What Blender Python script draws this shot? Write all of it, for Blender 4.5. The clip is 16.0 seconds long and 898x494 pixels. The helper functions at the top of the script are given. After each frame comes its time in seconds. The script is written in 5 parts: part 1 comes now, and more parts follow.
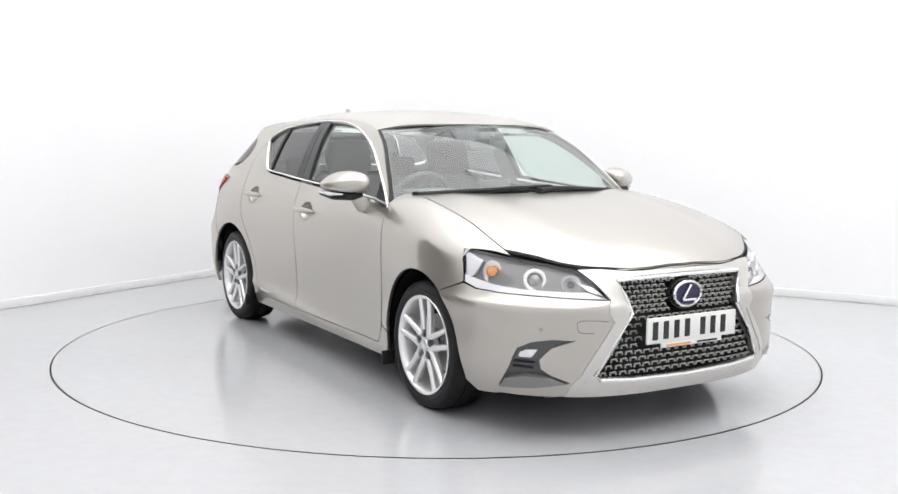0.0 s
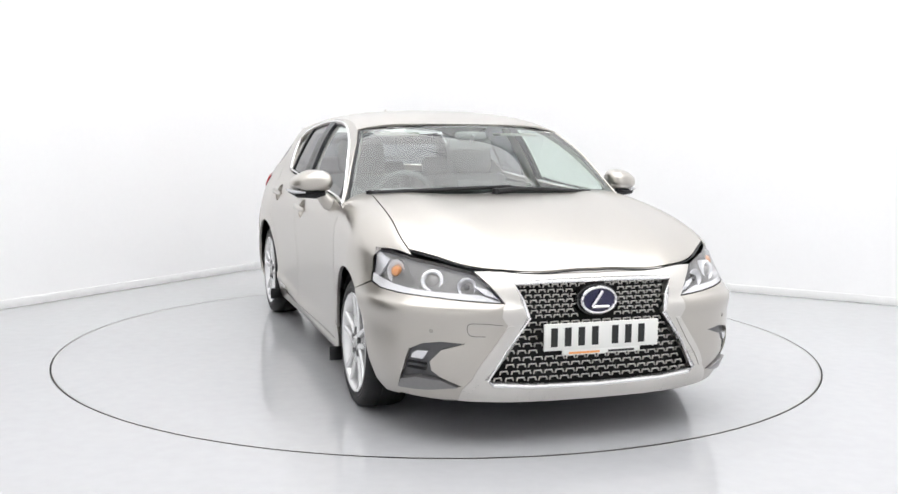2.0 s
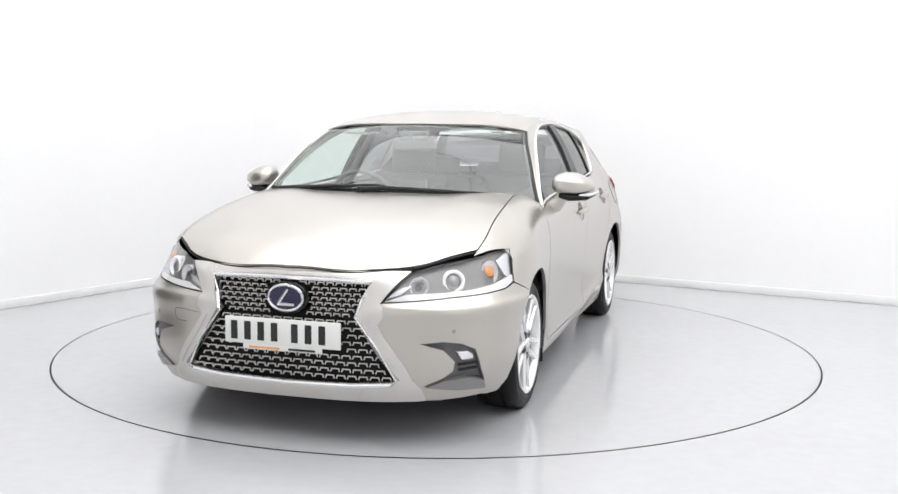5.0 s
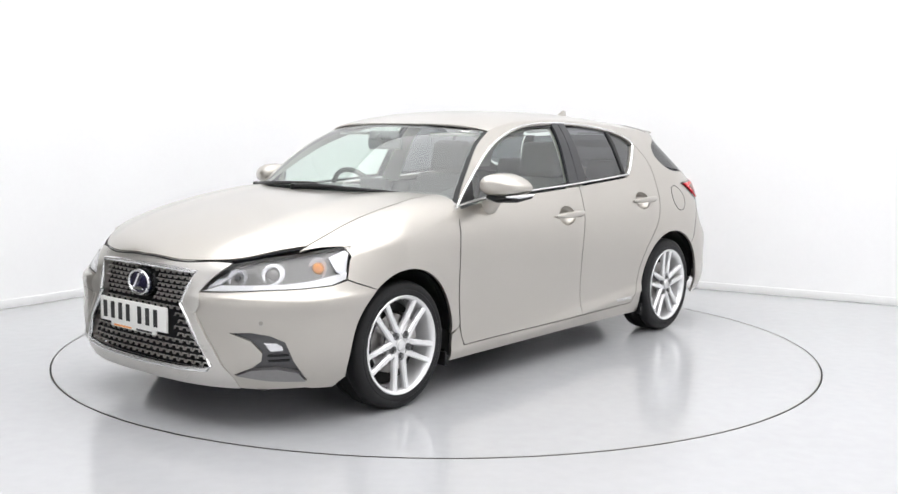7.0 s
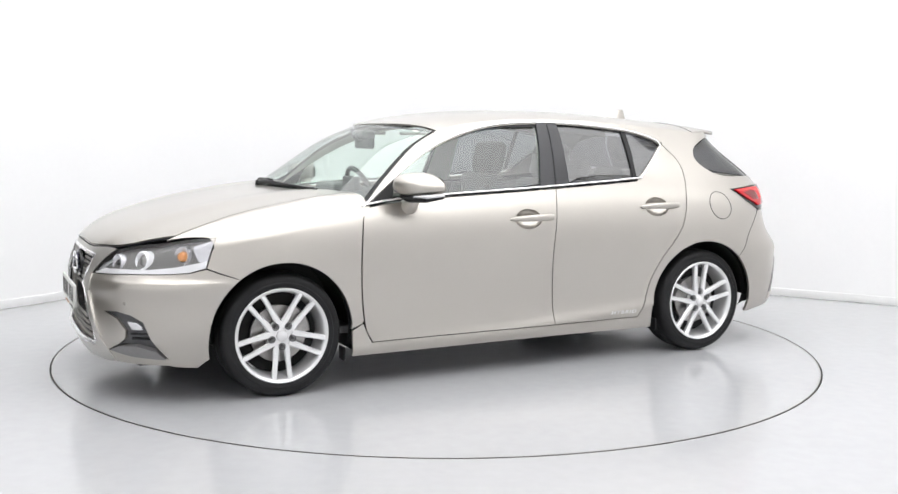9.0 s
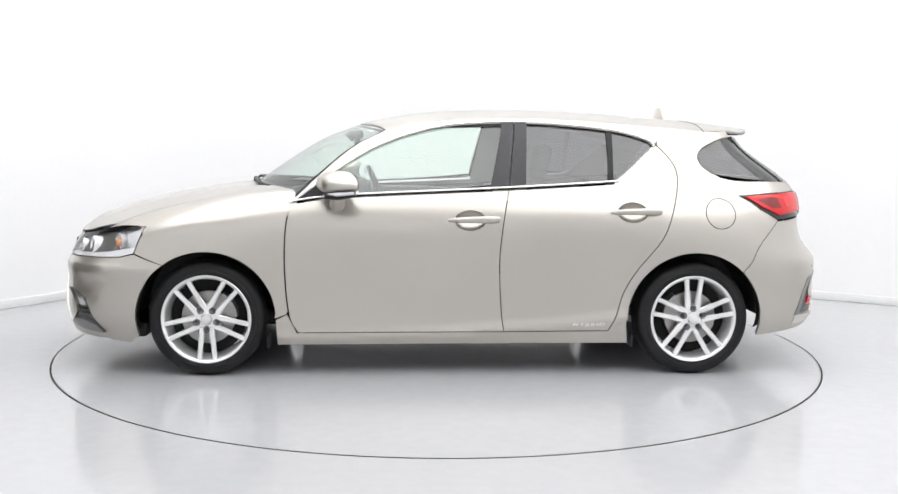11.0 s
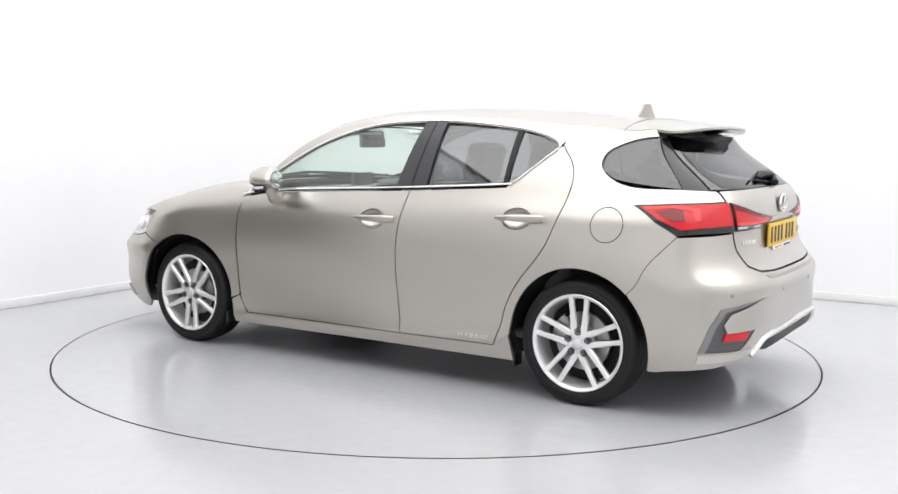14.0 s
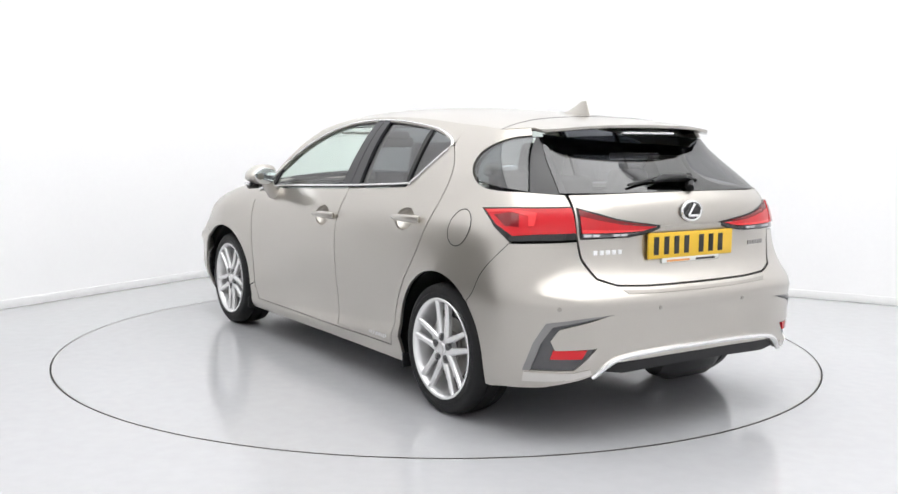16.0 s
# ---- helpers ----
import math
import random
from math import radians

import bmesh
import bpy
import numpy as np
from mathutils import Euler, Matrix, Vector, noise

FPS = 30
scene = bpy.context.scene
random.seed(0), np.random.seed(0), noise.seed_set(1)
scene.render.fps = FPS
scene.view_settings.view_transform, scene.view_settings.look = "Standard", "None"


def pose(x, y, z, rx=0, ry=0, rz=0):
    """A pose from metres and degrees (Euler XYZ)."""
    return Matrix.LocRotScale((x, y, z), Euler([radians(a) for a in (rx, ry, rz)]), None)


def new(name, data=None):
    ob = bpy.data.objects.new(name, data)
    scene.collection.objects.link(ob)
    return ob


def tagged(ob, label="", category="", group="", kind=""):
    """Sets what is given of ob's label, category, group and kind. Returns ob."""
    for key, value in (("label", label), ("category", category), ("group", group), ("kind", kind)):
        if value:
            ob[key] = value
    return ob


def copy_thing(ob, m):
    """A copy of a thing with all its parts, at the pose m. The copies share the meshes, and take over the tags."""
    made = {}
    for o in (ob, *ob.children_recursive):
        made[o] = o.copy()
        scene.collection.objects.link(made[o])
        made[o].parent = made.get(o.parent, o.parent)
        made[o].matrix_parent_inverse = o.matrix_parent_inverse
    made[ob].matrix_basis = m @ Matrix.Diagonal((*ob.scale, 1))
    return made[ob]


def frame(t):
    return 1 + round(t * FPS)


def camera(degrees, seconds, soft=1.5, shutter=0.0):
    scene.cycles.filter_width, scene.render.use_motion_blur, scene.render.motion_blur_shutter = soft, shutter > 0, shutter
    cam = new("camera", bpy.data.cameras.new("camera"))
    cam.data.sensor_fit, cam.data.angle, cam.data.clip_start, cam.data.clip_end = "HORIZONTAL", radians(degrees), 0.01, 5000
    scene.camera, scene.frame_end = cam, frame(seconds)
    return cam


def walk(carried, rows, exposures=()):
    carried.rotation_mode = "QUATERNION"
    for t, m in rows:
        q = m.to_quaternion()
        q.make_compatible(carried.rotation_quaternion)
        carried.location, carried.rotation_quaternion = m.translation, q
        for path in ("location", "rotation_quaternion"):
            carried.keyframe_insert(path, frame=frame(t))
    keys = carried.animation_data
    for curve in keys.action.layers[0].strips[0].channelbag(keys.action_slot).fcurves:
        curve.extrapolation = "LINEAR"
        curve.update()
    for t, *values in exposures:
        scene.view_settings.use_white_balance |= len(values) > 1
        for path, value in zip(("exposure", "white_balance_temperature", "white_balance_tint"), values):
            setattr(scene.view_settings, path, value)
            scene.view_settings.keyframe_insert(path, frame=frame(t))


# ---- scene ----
cam = camera(48.38, 16.0)
STAND = pose(0, -6.102, 1.291, 0, 0, -0.589) @ pose(0, 0, 0, 90 - 6.514) @ pose(0, 0, 0, 0, 0, 0.596)
walk(cam, [(0, STAND), (16, STAND)])

# ---- light and exposure ----
world = bpy.data.worlds.new("studio_world")
world.use_nodes = True
world.node_tree.nodes["Background"].inputs[0].default_value = (1, 1, 1, 1)
world.node_tree.nodes["Background"].inputs[1].default_value = 0.3
scene.world = world
scene.view_settings.exposure = 0.0
PANEL_GLOW = 2.04


# ---- materials ----
def material(name, color, rough=0.5, metal=0.0, coat=0.0, noise_scale=0.0, vary=0.0, bump=0.0, emit=None, glow=0.0, spec=0.5, gloss_vary=True):
    """A Principled surface with two scales of variation in colour and gloss."""
    m = bpy.data.materials.new(name)
    m.use_nodes = True
    nt = m.node_tree
    b = nt.nodes["Principled BSDF"]
    b.inputs["Base Color"].default_value = (*color, 1)
    b.inputs["Roughness"].default_value = rough
    b.inputs["Metallic"].default_value = metal
    b.inputs["Coat Weight"].default_value = coat
    b.inputs["Coat Roughness"].default_value = 0.04
    b.inputs["Specular IOR Level"].default_value = spec
    if emit:
        b.inputs["Emission Color"].default_value = (*emit, 1)
        b.inputs["Emission Strength"].default_value = glow
    if noise_scale:
        tc = nt.nodes.new("ShaderNodeTexCoord")
        n1 = nt.nodes.new("ShaderNodeTexNoise")
        n1.inputs["Scale"].default_value = noise_scale
        n1.inputs["Detail"].default_value = 4
        n2 = nt.nodes.new("ShaderNodeTexNoise")
        n2.inputs["Scale"].default_value = noise_scale * 0.06
        n2.inputs["Detail"].default_value = 3
        nt.links.new(tc.outputs["Object"], n1.inputs["Vector"])
        nt.links.new(tc.outputs["Object"], n2.inputs["Vector"])
        mix = nt.nodes.new("ShaderNodeMath")
        mix.operation = "ADD"
        nt.links.new(n1.outputs["Fac"], mix.inputs[0])
        nt.links.new(n2.outputs["Fac"], mix.inputs[1])
        rng = nt.nodes.new("ShaderNodeMapRange")
        rng.inputs["From Min"].default_value, rng.inputs["From Max"].default_value = 0.6, 1.4
        rng.inputs["To Min"].default_value, rng.inputs["To Max"].default_value = 1 - vary, 1 + vary
        nt.links.new(mix.outputs[0], rng.inputs["Value"])
        sc = nt.nodes.new("ShaderNodeVectorMath")
        sc.operation = "SCALE"
        sc.inputs[0].default_value = color
        nt.links.new(rng.outputs[0], sc.inputs["Scale"])
        nt.links.new(sc.outputs[0], b.inputs["Base Color"])
        if gloss_vary:
            r2 = nt.nodes.new("ShaderNodeMath")
            r2.operation = "MULTIPLY"
            r2.inputs[1].default_value = rough
            nt.links.new(rng.outputs[0], r2.inputs[0])
            nt.links.new(r2.outputs[0], b.inputs["Roughness"])
        if bump:
            bp = nt.nodes.new("ShaderNodeBump")
            bp.inputs["Strength"].default_value = 1.0
            bp.inputs["Distance"].default_value = bump
            nt.links.new(n1.outputs["Fac"], bp.inputs["Height"])
            nt.links.new(bp.outputs[0], b.inputs["Normal"])
    return m


def glass(name, tint, rough=0.0, gloss=0.5):
    """A thin pane: clear tinted see-through with a Fresnel gloss on it."""
    m = bpy.data.materials.new(name)
    m.use_nodes = True
    nt = m.node_tree
    nt.nodes.remove(nt.nodes["Principled BSDF"])
    out = nt.nodes["Material Output"]
    tr = nt.nodes.new("ShaderNodeBsdfTransparent")
    tr.inputs[0].default_value = (*tint, 1)
    gl = nt.nodes.new("ShaderNodeBsdfGlossy")
    gl.inputs["Roughness"].default_value = rough
    lw = nt.nodes.new("ShaderNodeLayerWeight")
    lw.inputs["Blend"].default_value = 0.5
    pw = nt.nodes.new("ShaderNodeMath")
    pw.operation = "POWER"
    pw.inputs[1].default_value = 5.0
    nt.links.new(lw.outputs["Facing"], pw.inputs[0])
    fr = nt.nodes.new("ShaderNodeMapRange")
    fr.inputs["To Min"].default_value, fr.inputs["To Max"].default_value = 0.10 * gloss, 0.95
    nt.links.new(pw.outputs[0], fr.inputs["Value"])
    mx = nt.nodes.new("ShaderNodeMixShader")
    nt.links.new(fr.outputs[0], mx.inputs[0])
    nt.links.new(tr.outputs[0], mx.inputs[1])
    nt.links.new(gl.outputs[0], mx.inputs[2])
    nt.links.new(mx.outputs[0], out.inputs[0])
    return m


PAINT = material("champagne_metallic_paint", (0.512, 0.485, 0.446), 0.28, 0.90, 0.5, 1400, 0.012, gloss_vary=False)
WALL = material("white_wall_paint", (0.91, 0.91, 0.915), 0.75, 0, 0, 30, 0.01)
FLOOR = material("grey_floor_paint", (0.480, 0.483, 0.496), 0.14, 0, 0, 14, 0.04)
NEARWALL = material("pale_grey_wall_paint", (0.88, 0.88, 0.885), 0.8, 0, 0, 30, 0.02)
DARKPANEL = material("dark_reflection_panel", (0.13, 0.125, 0.115), 0.8, 0, 0, 30, 0.04)
SKIRT = material("white_gloss_skirting", (0.84, 0.84, 0.84), 0.35, 0, 0, 20, 0.02)
BLACK = material("black_plastic", (0.009, 0.009, 0.010), 0.45, 0, 0, 90, 0.2, spec=0.35)
GLOSSBLACK = material("gloss_black_trim", (0.01, 0.01, 0.011), 0.12, 0, 0.3)
DARK = material("dark_cavity", (0.006, 0.006, 0.006), 0.9)
GREYPLASTIC = material("grey_plastic", (0.10, 0.10, 0.105), 0.4, 0.2, 0, 60, 0.1)
FOGBLADE = material("grey_metallic_plastic", (0.26, 0.255, 0.255), 0.32, 0.6, 0, 60, 0.06)
CHROME = material("chrome", (0.80, 0.80, 0.80), 0.10, 1.0)
TRIM = material("bright_silver_trim", (0.86, 0.86, 0.86), 0.24, 0.85, 0, 200, 0.02)
SATIN = material("satin_silver_trim", (0.63, 0.61, 0.58), 0.28, 0.8, 0, 200, 0.03)
ALLOY = material("silver_alloy_paint", (0.86, 0.86, 0.865), 0.27, 0.55, 0.4, 300, 0.012, gloss_vary=False)
TYRE = material("black_rubber", (0.010, 0.010, 0.011), 0.55, 0, 0, 45, 0.25, 0.0006, spec=0.3)
STEEL = material("brushed_steel", (0.35, 0.34, 0.33), 0.35, 1.0, 0, 120, 0.15)
GAP = material("dark_gap", (0.03, 0.03, 0.03), 0.8)
CLEAR = glass("clear_glass", (0.88, 0.965, 0.92), gloss=1.4)
TINT = glass("privacy_glass", (0.17, 0.178, 0.195), gloss=1.5)
LENS = glass("clear_lens", (0.93, 0.93, 0.94))
LEATHER = material("black_leather", (0.14, 0.14, 0.145), 0.5, 0, 0, 40, 0.12)
HEADLINING = material("pale_headlining", (0.82, 0.82, 0.74), 0.9, 0, 0, 140, 0.05)
DASH = material("dark_dashboard", (0.21, 0.21, 0.212), 0.6, 0, 0, 150, 0.15)
BRIGHTRED = material("bright_red_light_guide", (0.85, 0.045, 0.05), 0.2, 0, 0.2)
RED = material("red_lens", (0.60, 0.008, 0.016), 0.16, 0, 0.15)
DARKRED = material("dark_red_lens", (0.20, 0.004, 0.008), 0.12, 0, 0.15)
AMBER = material("amber_bulb", (0.85, 0.38, 0.14), 0.2, 0, 0.3)
PLATEWHITE = material("white_plate", (0.80, 0.80, 0.77), 0.35)
PLATEYELLOW = material("yellow_plate", (0.80, 0.50, 0.03), 0.35)
INK = material("black_print", (0.012, 0.012, 0.012), 0.5)
BLUE = material("blue_badge", (0.012, 0.010, 0.055), 0.15, 0.3, 0.5)
LAMPCLEAR = material("clear_lamp_strip", (0.88, 0.88, 0.89), 0.18, 0.1, 0.2)
LAMPSILVER = material("lamp_reflector", (0.80, 0.80, 0.82), 0.25, 0.6)
LAMPDARK = material("lamp_bezel", (0.20, 0.195, 0.19), 0.36, 0.4)
GLOW = material("ceiling_diffuser", (0.9, 0.9, 0.9), 0.6, emit=(1.0, 1.0, 1.0), glow=PANEL_GLOW)


# ---- mesh helpers ----
def part(name, data, mat, parent=None, label="", smooth=True):
    """Links a bmesh or mesh as one object under a thing or part."""
    if isinstance(data, bmesh.types.BMesh):
        me = bpy.data.meshes.new(name)
        data.normal_update()
        data.to_mesh(me)
        data.free()
        if smooth:
            for p in me.polygons:
                p.use_smooth = True
            me.set_sharp_from_angle(angle=radians(38))
    else:
        me = data
    if mat and not me.materials:
        me.materials.append(mat)
    ob = new(name, me)
    if parent is not None:
        ob.parent = parent
    if label:
        ob["label"] = label
    return ob


def empty(name, m=None):
    ob = new(name)
    ob.empty_display_size = 0.2
    if m is not None:
        ob.matrix_basis = m
    return ob


def box(bm, x0, x1, y0, y1, z0, z1, bevel=0.0, m=None):
    v = [bm.verts.new((x, y, z)) for x in (x0, x1) for y in (y0, y1) for z in (z0, z1)]
    f = [bm.faces.new([v[i] for i in q]) for q in ((0, 1, 3, 2), (4, 6, 7, 5), (0, 4, 5, 1), (2, 3, 7, 6), (0, 2, 6, 4), (1, 5, 7, 3))]
    if bevel:
        e = list({e for k in f for e in k.edges})
        r = bmesh.ops.bevel(bm, geom=e, offset=bevel, segments=2, profile=0.5, affect="EDGES")
        v = list({w for w in v if w.is_valid} | {w for k in r["faces"] for w in k.verts})
    if m is not None:
        bmesh.ops.transform(bm, matrix=m, verts=v)
    return v


def lathe(bm, profile, n=48, axis="y", a0=0.0, a1=2 * math.pi):
    """Turns (radius, along) pairs about an axis through the origin."""
    full = abs(a1 - a0) > 6.28
    rings = []
    for i in range(n if full else n + 1):
        a = a0 + (a1 - a0) * i / n
        c, s = math.cos(a), math.sin(a)
        if axis == "y":
            rings.append([bm.verts.new((r * c, t, r * s)) for r, t in profile])
        elif axis == "x":
            rings.append([bm.verts.new((t, r * c, r * s)) for r, t in profile])
        else:
            rings.append([bm.verts.new((r * c, r * s, t)) for r, t in profile])
    k = len(rings)
    for i in range(k if full else k - 1):
        A, B = rings[i], rings[(i + 1) % k]
        for j in range(len(profile) - 1):
            bm.faces.new((A[j], A[j + 1], B[j + 1], B[j]))
    bmesh.ops.recalc_face_normals(bm, faces=bm.faces)


def tube(bm, pts, r, n=8, flat=1.0, closed=False):
    """A round or flattened bar along points."""
    pts = [Vector(p) for p in pts]
    rings = []
    for i, p in enumerate(pts):
        if closed:
            d = (pts[(i + 1) % len(pts)] - pts[i - 1]).normalized()
        else:
            d = (pts[min(i + 1, len(pts) - 1)] - pts[max(i - 1, 0)]).normalized()
        up = Vector((0, 0, 1)) if abs(d.z) < 0.9 else Vector((1, 0, 0))
        s = d.cross(up).normalized()
        u = s.cross(d)
        rr = r[i] if isinstance(r, (list, tuple)) else r
        rings.append([bm.verts.new(p + s * rr * math.cos(2 * math.pi * k / n) + u * rr * flat * math.sin(2 * math.pi * k / n)) for k in range(n)])
    m = len(rings)
    for i in range(m if closed else m - 1):
        A, B = rings[i], rings[(i + 1) % m]
        for k in range(n):
            bm.faces.new((A[k], A[(k + 1) % n], B[(k + 1) % n], B[k]))
    if not closed:
        bm.faces.new(rings[0][::-1])
        bm.faces.new(rings[-1])
    bmesh.ops.recalc_face_normals(bm, faces=bm.faces)


def spline_matrix(xs, q):
    """Weights of the knots xs at the places q, for a natural cubic spline."""
    xs, q = np.asarray(xs, float), np.asarray(q, float)
    n, h = len(xs), np.diff(xs)
    A, B = np.eye(n), np.zeros((n, n))
    for i in range(1, n - 1):
        A[i, i - 1:i + 2] = h[i - 1], 2 * (h[i - 1] + h[i]), h[i]
        B[i, i - 1:i + 2] = 6 / h[i - 1], -6 / h[i - 1] - 6 / h[i], 6 / h[i]
    Mm = np.linalg.solve(A, B)
    k = np.clip(np.searchsorted(xs, q) - 1, 0, n - 2)
    a, b, hk = xs[k + 1] - q, q - xs[k], h[k]
    I = np.eye(n)
    lin = (a / hk)[:, None] * I[k] + (b / hk)[:, None] * I[k + 1]
    cub = ((a ** 3 / hk - a * hk) / 6)[:, None] * Mm[k] + ((b ** 3 / hk - b * hk) / 6)[:, None] * Mm[k + 1]
    inside = ((q >= xs[0]) & (q <= xs[-1]))[:, None]
    return lin + np.where(inside, cub, 0)


def spline(xs, ys):
    ys = np.asarray(ys, float)
    return lambda q: (spline_matrix(xs, np.atleast_1d(q)) @ ys)


def curve(*pts, n=6):
    """A smooth line (Catmull-Rom) through the points."""
    P = np.array(pts, float)
    E = np.vstack([2 * P[0] - P[1], P, 2 * P[-1] - P[-2]])
    out = []
    for i in range(1, len(E) - 2):
        for j in range(n):
            t = j / n
            a, b, c, d = E[i - 1:i + 3]
            out.append(0.5 * (2 * b + (c - a) * t + (2 * a - 5 * b + 4 * c - d) * t * t + (3 * b - a - 3 * c + d) * t ** 3))
    out.append(P[-1])
    return [tuple(p) for p in out]


def inside(P, poly):
    x, y = P[:, 0], P[:, 1]
    c = np.zeros(len(P), bool)
    for (x0, y0), (x1, y1) in zip(poly, poly[1:] + poly[:1]):
        if y0 != y1:
            c ^= ((y0 > y) != (y1 > y)) & (x < (x1 - x0) * (y - y0) / (y1 - y0) + x0)
    return c


def dense(poly, step):
    out = []
    for a, b in zip(poly, poly[1:] + poly[:1]):
        n = max(1, int(math.dist(a, b) / step + 0.5))
        out += [(a[0] + (b[0] - a[0]) * i / n, a[1] + (b[1] - a[1]) * i / n) for i in range(n)]
    clean = []
    for p in out:
        if not clean or math.dist(p, clean[-1]) > 1e-4:
            clean.append(p)
    return clean


def edge_distance(P, poly):
    d = np.full(len(P), 9.0)
    for a, b in zip(poly, poly[1:] + poly[:1]):
        a, b = np.array(a), np.array(b)
        t = np.clip(((P - a) @ (b - a)) / max((b - a) @ (b - a), 1e-12), 0, 1)
        d = np.minimum(d, np.linalg.norm(P - a - t[:, None] * (b - a), axis=1))
    return d


def skin(name, S, poly, mat, parent, holes=(), off=0.0, step=0.03, flange=0.015, sides=(1,), label=""):
    """A panel: the part of the surface S inside a 2D outline, with its edges folded inwards."""
    from mathutils.geometry import delaunay_2d_cdt
    loops = [dense(list(poly), step)] + [dense(list(h), step) for h in holes]
    P = np.array(loops[0])
    lo, hi = P.min(0), P.max(0)
    gx, gy = np.meshgrid(np.arange(lo[0], hi[0], step), np.arange(lo[1], hi[1], step * 0.9))
    gx = gx + (np.arange(gx.shape[0]) % 2)[:, None] * step / 2
    G = np.stack([gx.ravel(), gy.ravel()], 1)
    ok = inside(G, loops[0])
    for l in loops[1:]:
        ok &= ~inside(G, l)
    for l in loops:
        ok &= edge_distance(G, l) > step * 0.45
    pts, edges = [], []
    for l in loops:
        o = len(pts)
        pts += l
        edges += [(o + i, o + (i + 1) % len(l)) for i in range(len(l))]
    pts += [tuple(g) for g in G[ok]]
    V, _, F, *_ = delaunay_2d_cdt([Vector(q) for q in pts], edges, [], 1, 1e-6)
    V = np.array([tuple(v) for v in V])
    T = np.array([f for f in F if len(f) == 3])
    c = V[T].mean(1)
    keep = inside(c, loops[0])
    for l in loops[1:]:
        keep &= ~inside(c, l)
    T = T[keep]
    e = 2e-3
    X = S(V[:, 0], V[:, 1])
    N = np.cross(S(V[:, 0] + e, V[:, 1]) - S(V[:, 0] - e, V[:, 1]), S(V[:, 0], V[:, 1] + e) - S(V[:, 0], V[:, 1] - e))
    N /= np.linalg.norm(N, axis=1)[:, None] + 1e-12
    tri = X[T]
    fn = np.cross(tri[:, 1] - tri[:, 0], tri[:, 2] - tri[:, 0])
    flip = (fn * N[T].mean(1)).sum(1) < 0
    T[flip] = T[flip][:, ::-1]
    if S.out is not None:
        if ((N * S.out(X)).sum(1)).mean() < 0:
            N, T = -N, T[:, ::-1].copy()
    X = X + N * off
    count = {}
    for t in T:
        for a, b in ((t[0], t[1]), (t[1], t[2]), (t[2], t[0])):
            count[(a, b)] = 1
    rim = [(a, b) for a, b in count if (b, a) not in count]
    verts, norms, faces = X.tolist(), N.tolist(), T.tolist()
    if flange:
        for a, b in rim:
            d = X[b] - X[a]
            w = np.cross(d, N[a])
            w /= np.linalg.norm(w) + 1e-12
            k = len(verts)
            verts += [X[a].tolist(), X[b].tolist(), (X[b] - N[b] * flange).tolist(), (X[a] - N[a] * flange).tolist()]
            norms += [w.tolist()] * 4
            faces.append([k + 1, k, k + 3, k + 2])
    made = []
    for s in sides:
        vs = [(x, y * s, z) for x, y, z in verts]
        ns = [(x, y * s, z) for x, y, z in norms]
        fs = faces if s > 0 else [f[::-1] for f in faces]
        me = bpy.data.meshes.new(name)
        me.from_pydata(vs, [], fs)
        for p in me.polygons:
            p.use_smooth = True
        me.normals_split_custom_set_from_vertices(ns)
        made.append(part(name, me, mat, parent, label))
    return made


def surf(f, out):
    def S(a, b):
        return f(np.asarray(a, float), np.asarray(b, float))
    S.out = out
    return S


# ---- the studio ----
RING = 2.238
CORNER = Vector((-1.12, 4.19))
TO_LEFT = Vector((math.cos(radians(237.8)), math.sin(radians(237.8))))
TO_RIGHT = Vector((math.cos(radians(-30.2)), math.sin(radians(-30.2))))
ROOM = [CORNER, CORNER + TO_LEFT * 10.6, CORNER + TO_LEFT * 10.6 + TO_RIGHT * 10.9, CORNER + TO_RIGHT * 10.9]
HIGH = 5.6


def ray_room(a):
    d = Vector((math.cos(a), math.sin(a)))
    best = 99
    for p, q in zip(ROOM, ROOM[1:] + ROOM[:1]):
        e = q - p
        den = d.x * e.y - d.y * e.x
        if abs(den) > 1e-9:
            t = (p.x * e.y - p.y * e.x) / den
            u = (p.x * d.y - p.y * d.x) / den
            if t > 0 and -1e-6 <= u <= 1 + 1e-6:
                best = min(best, t)
    return d * best


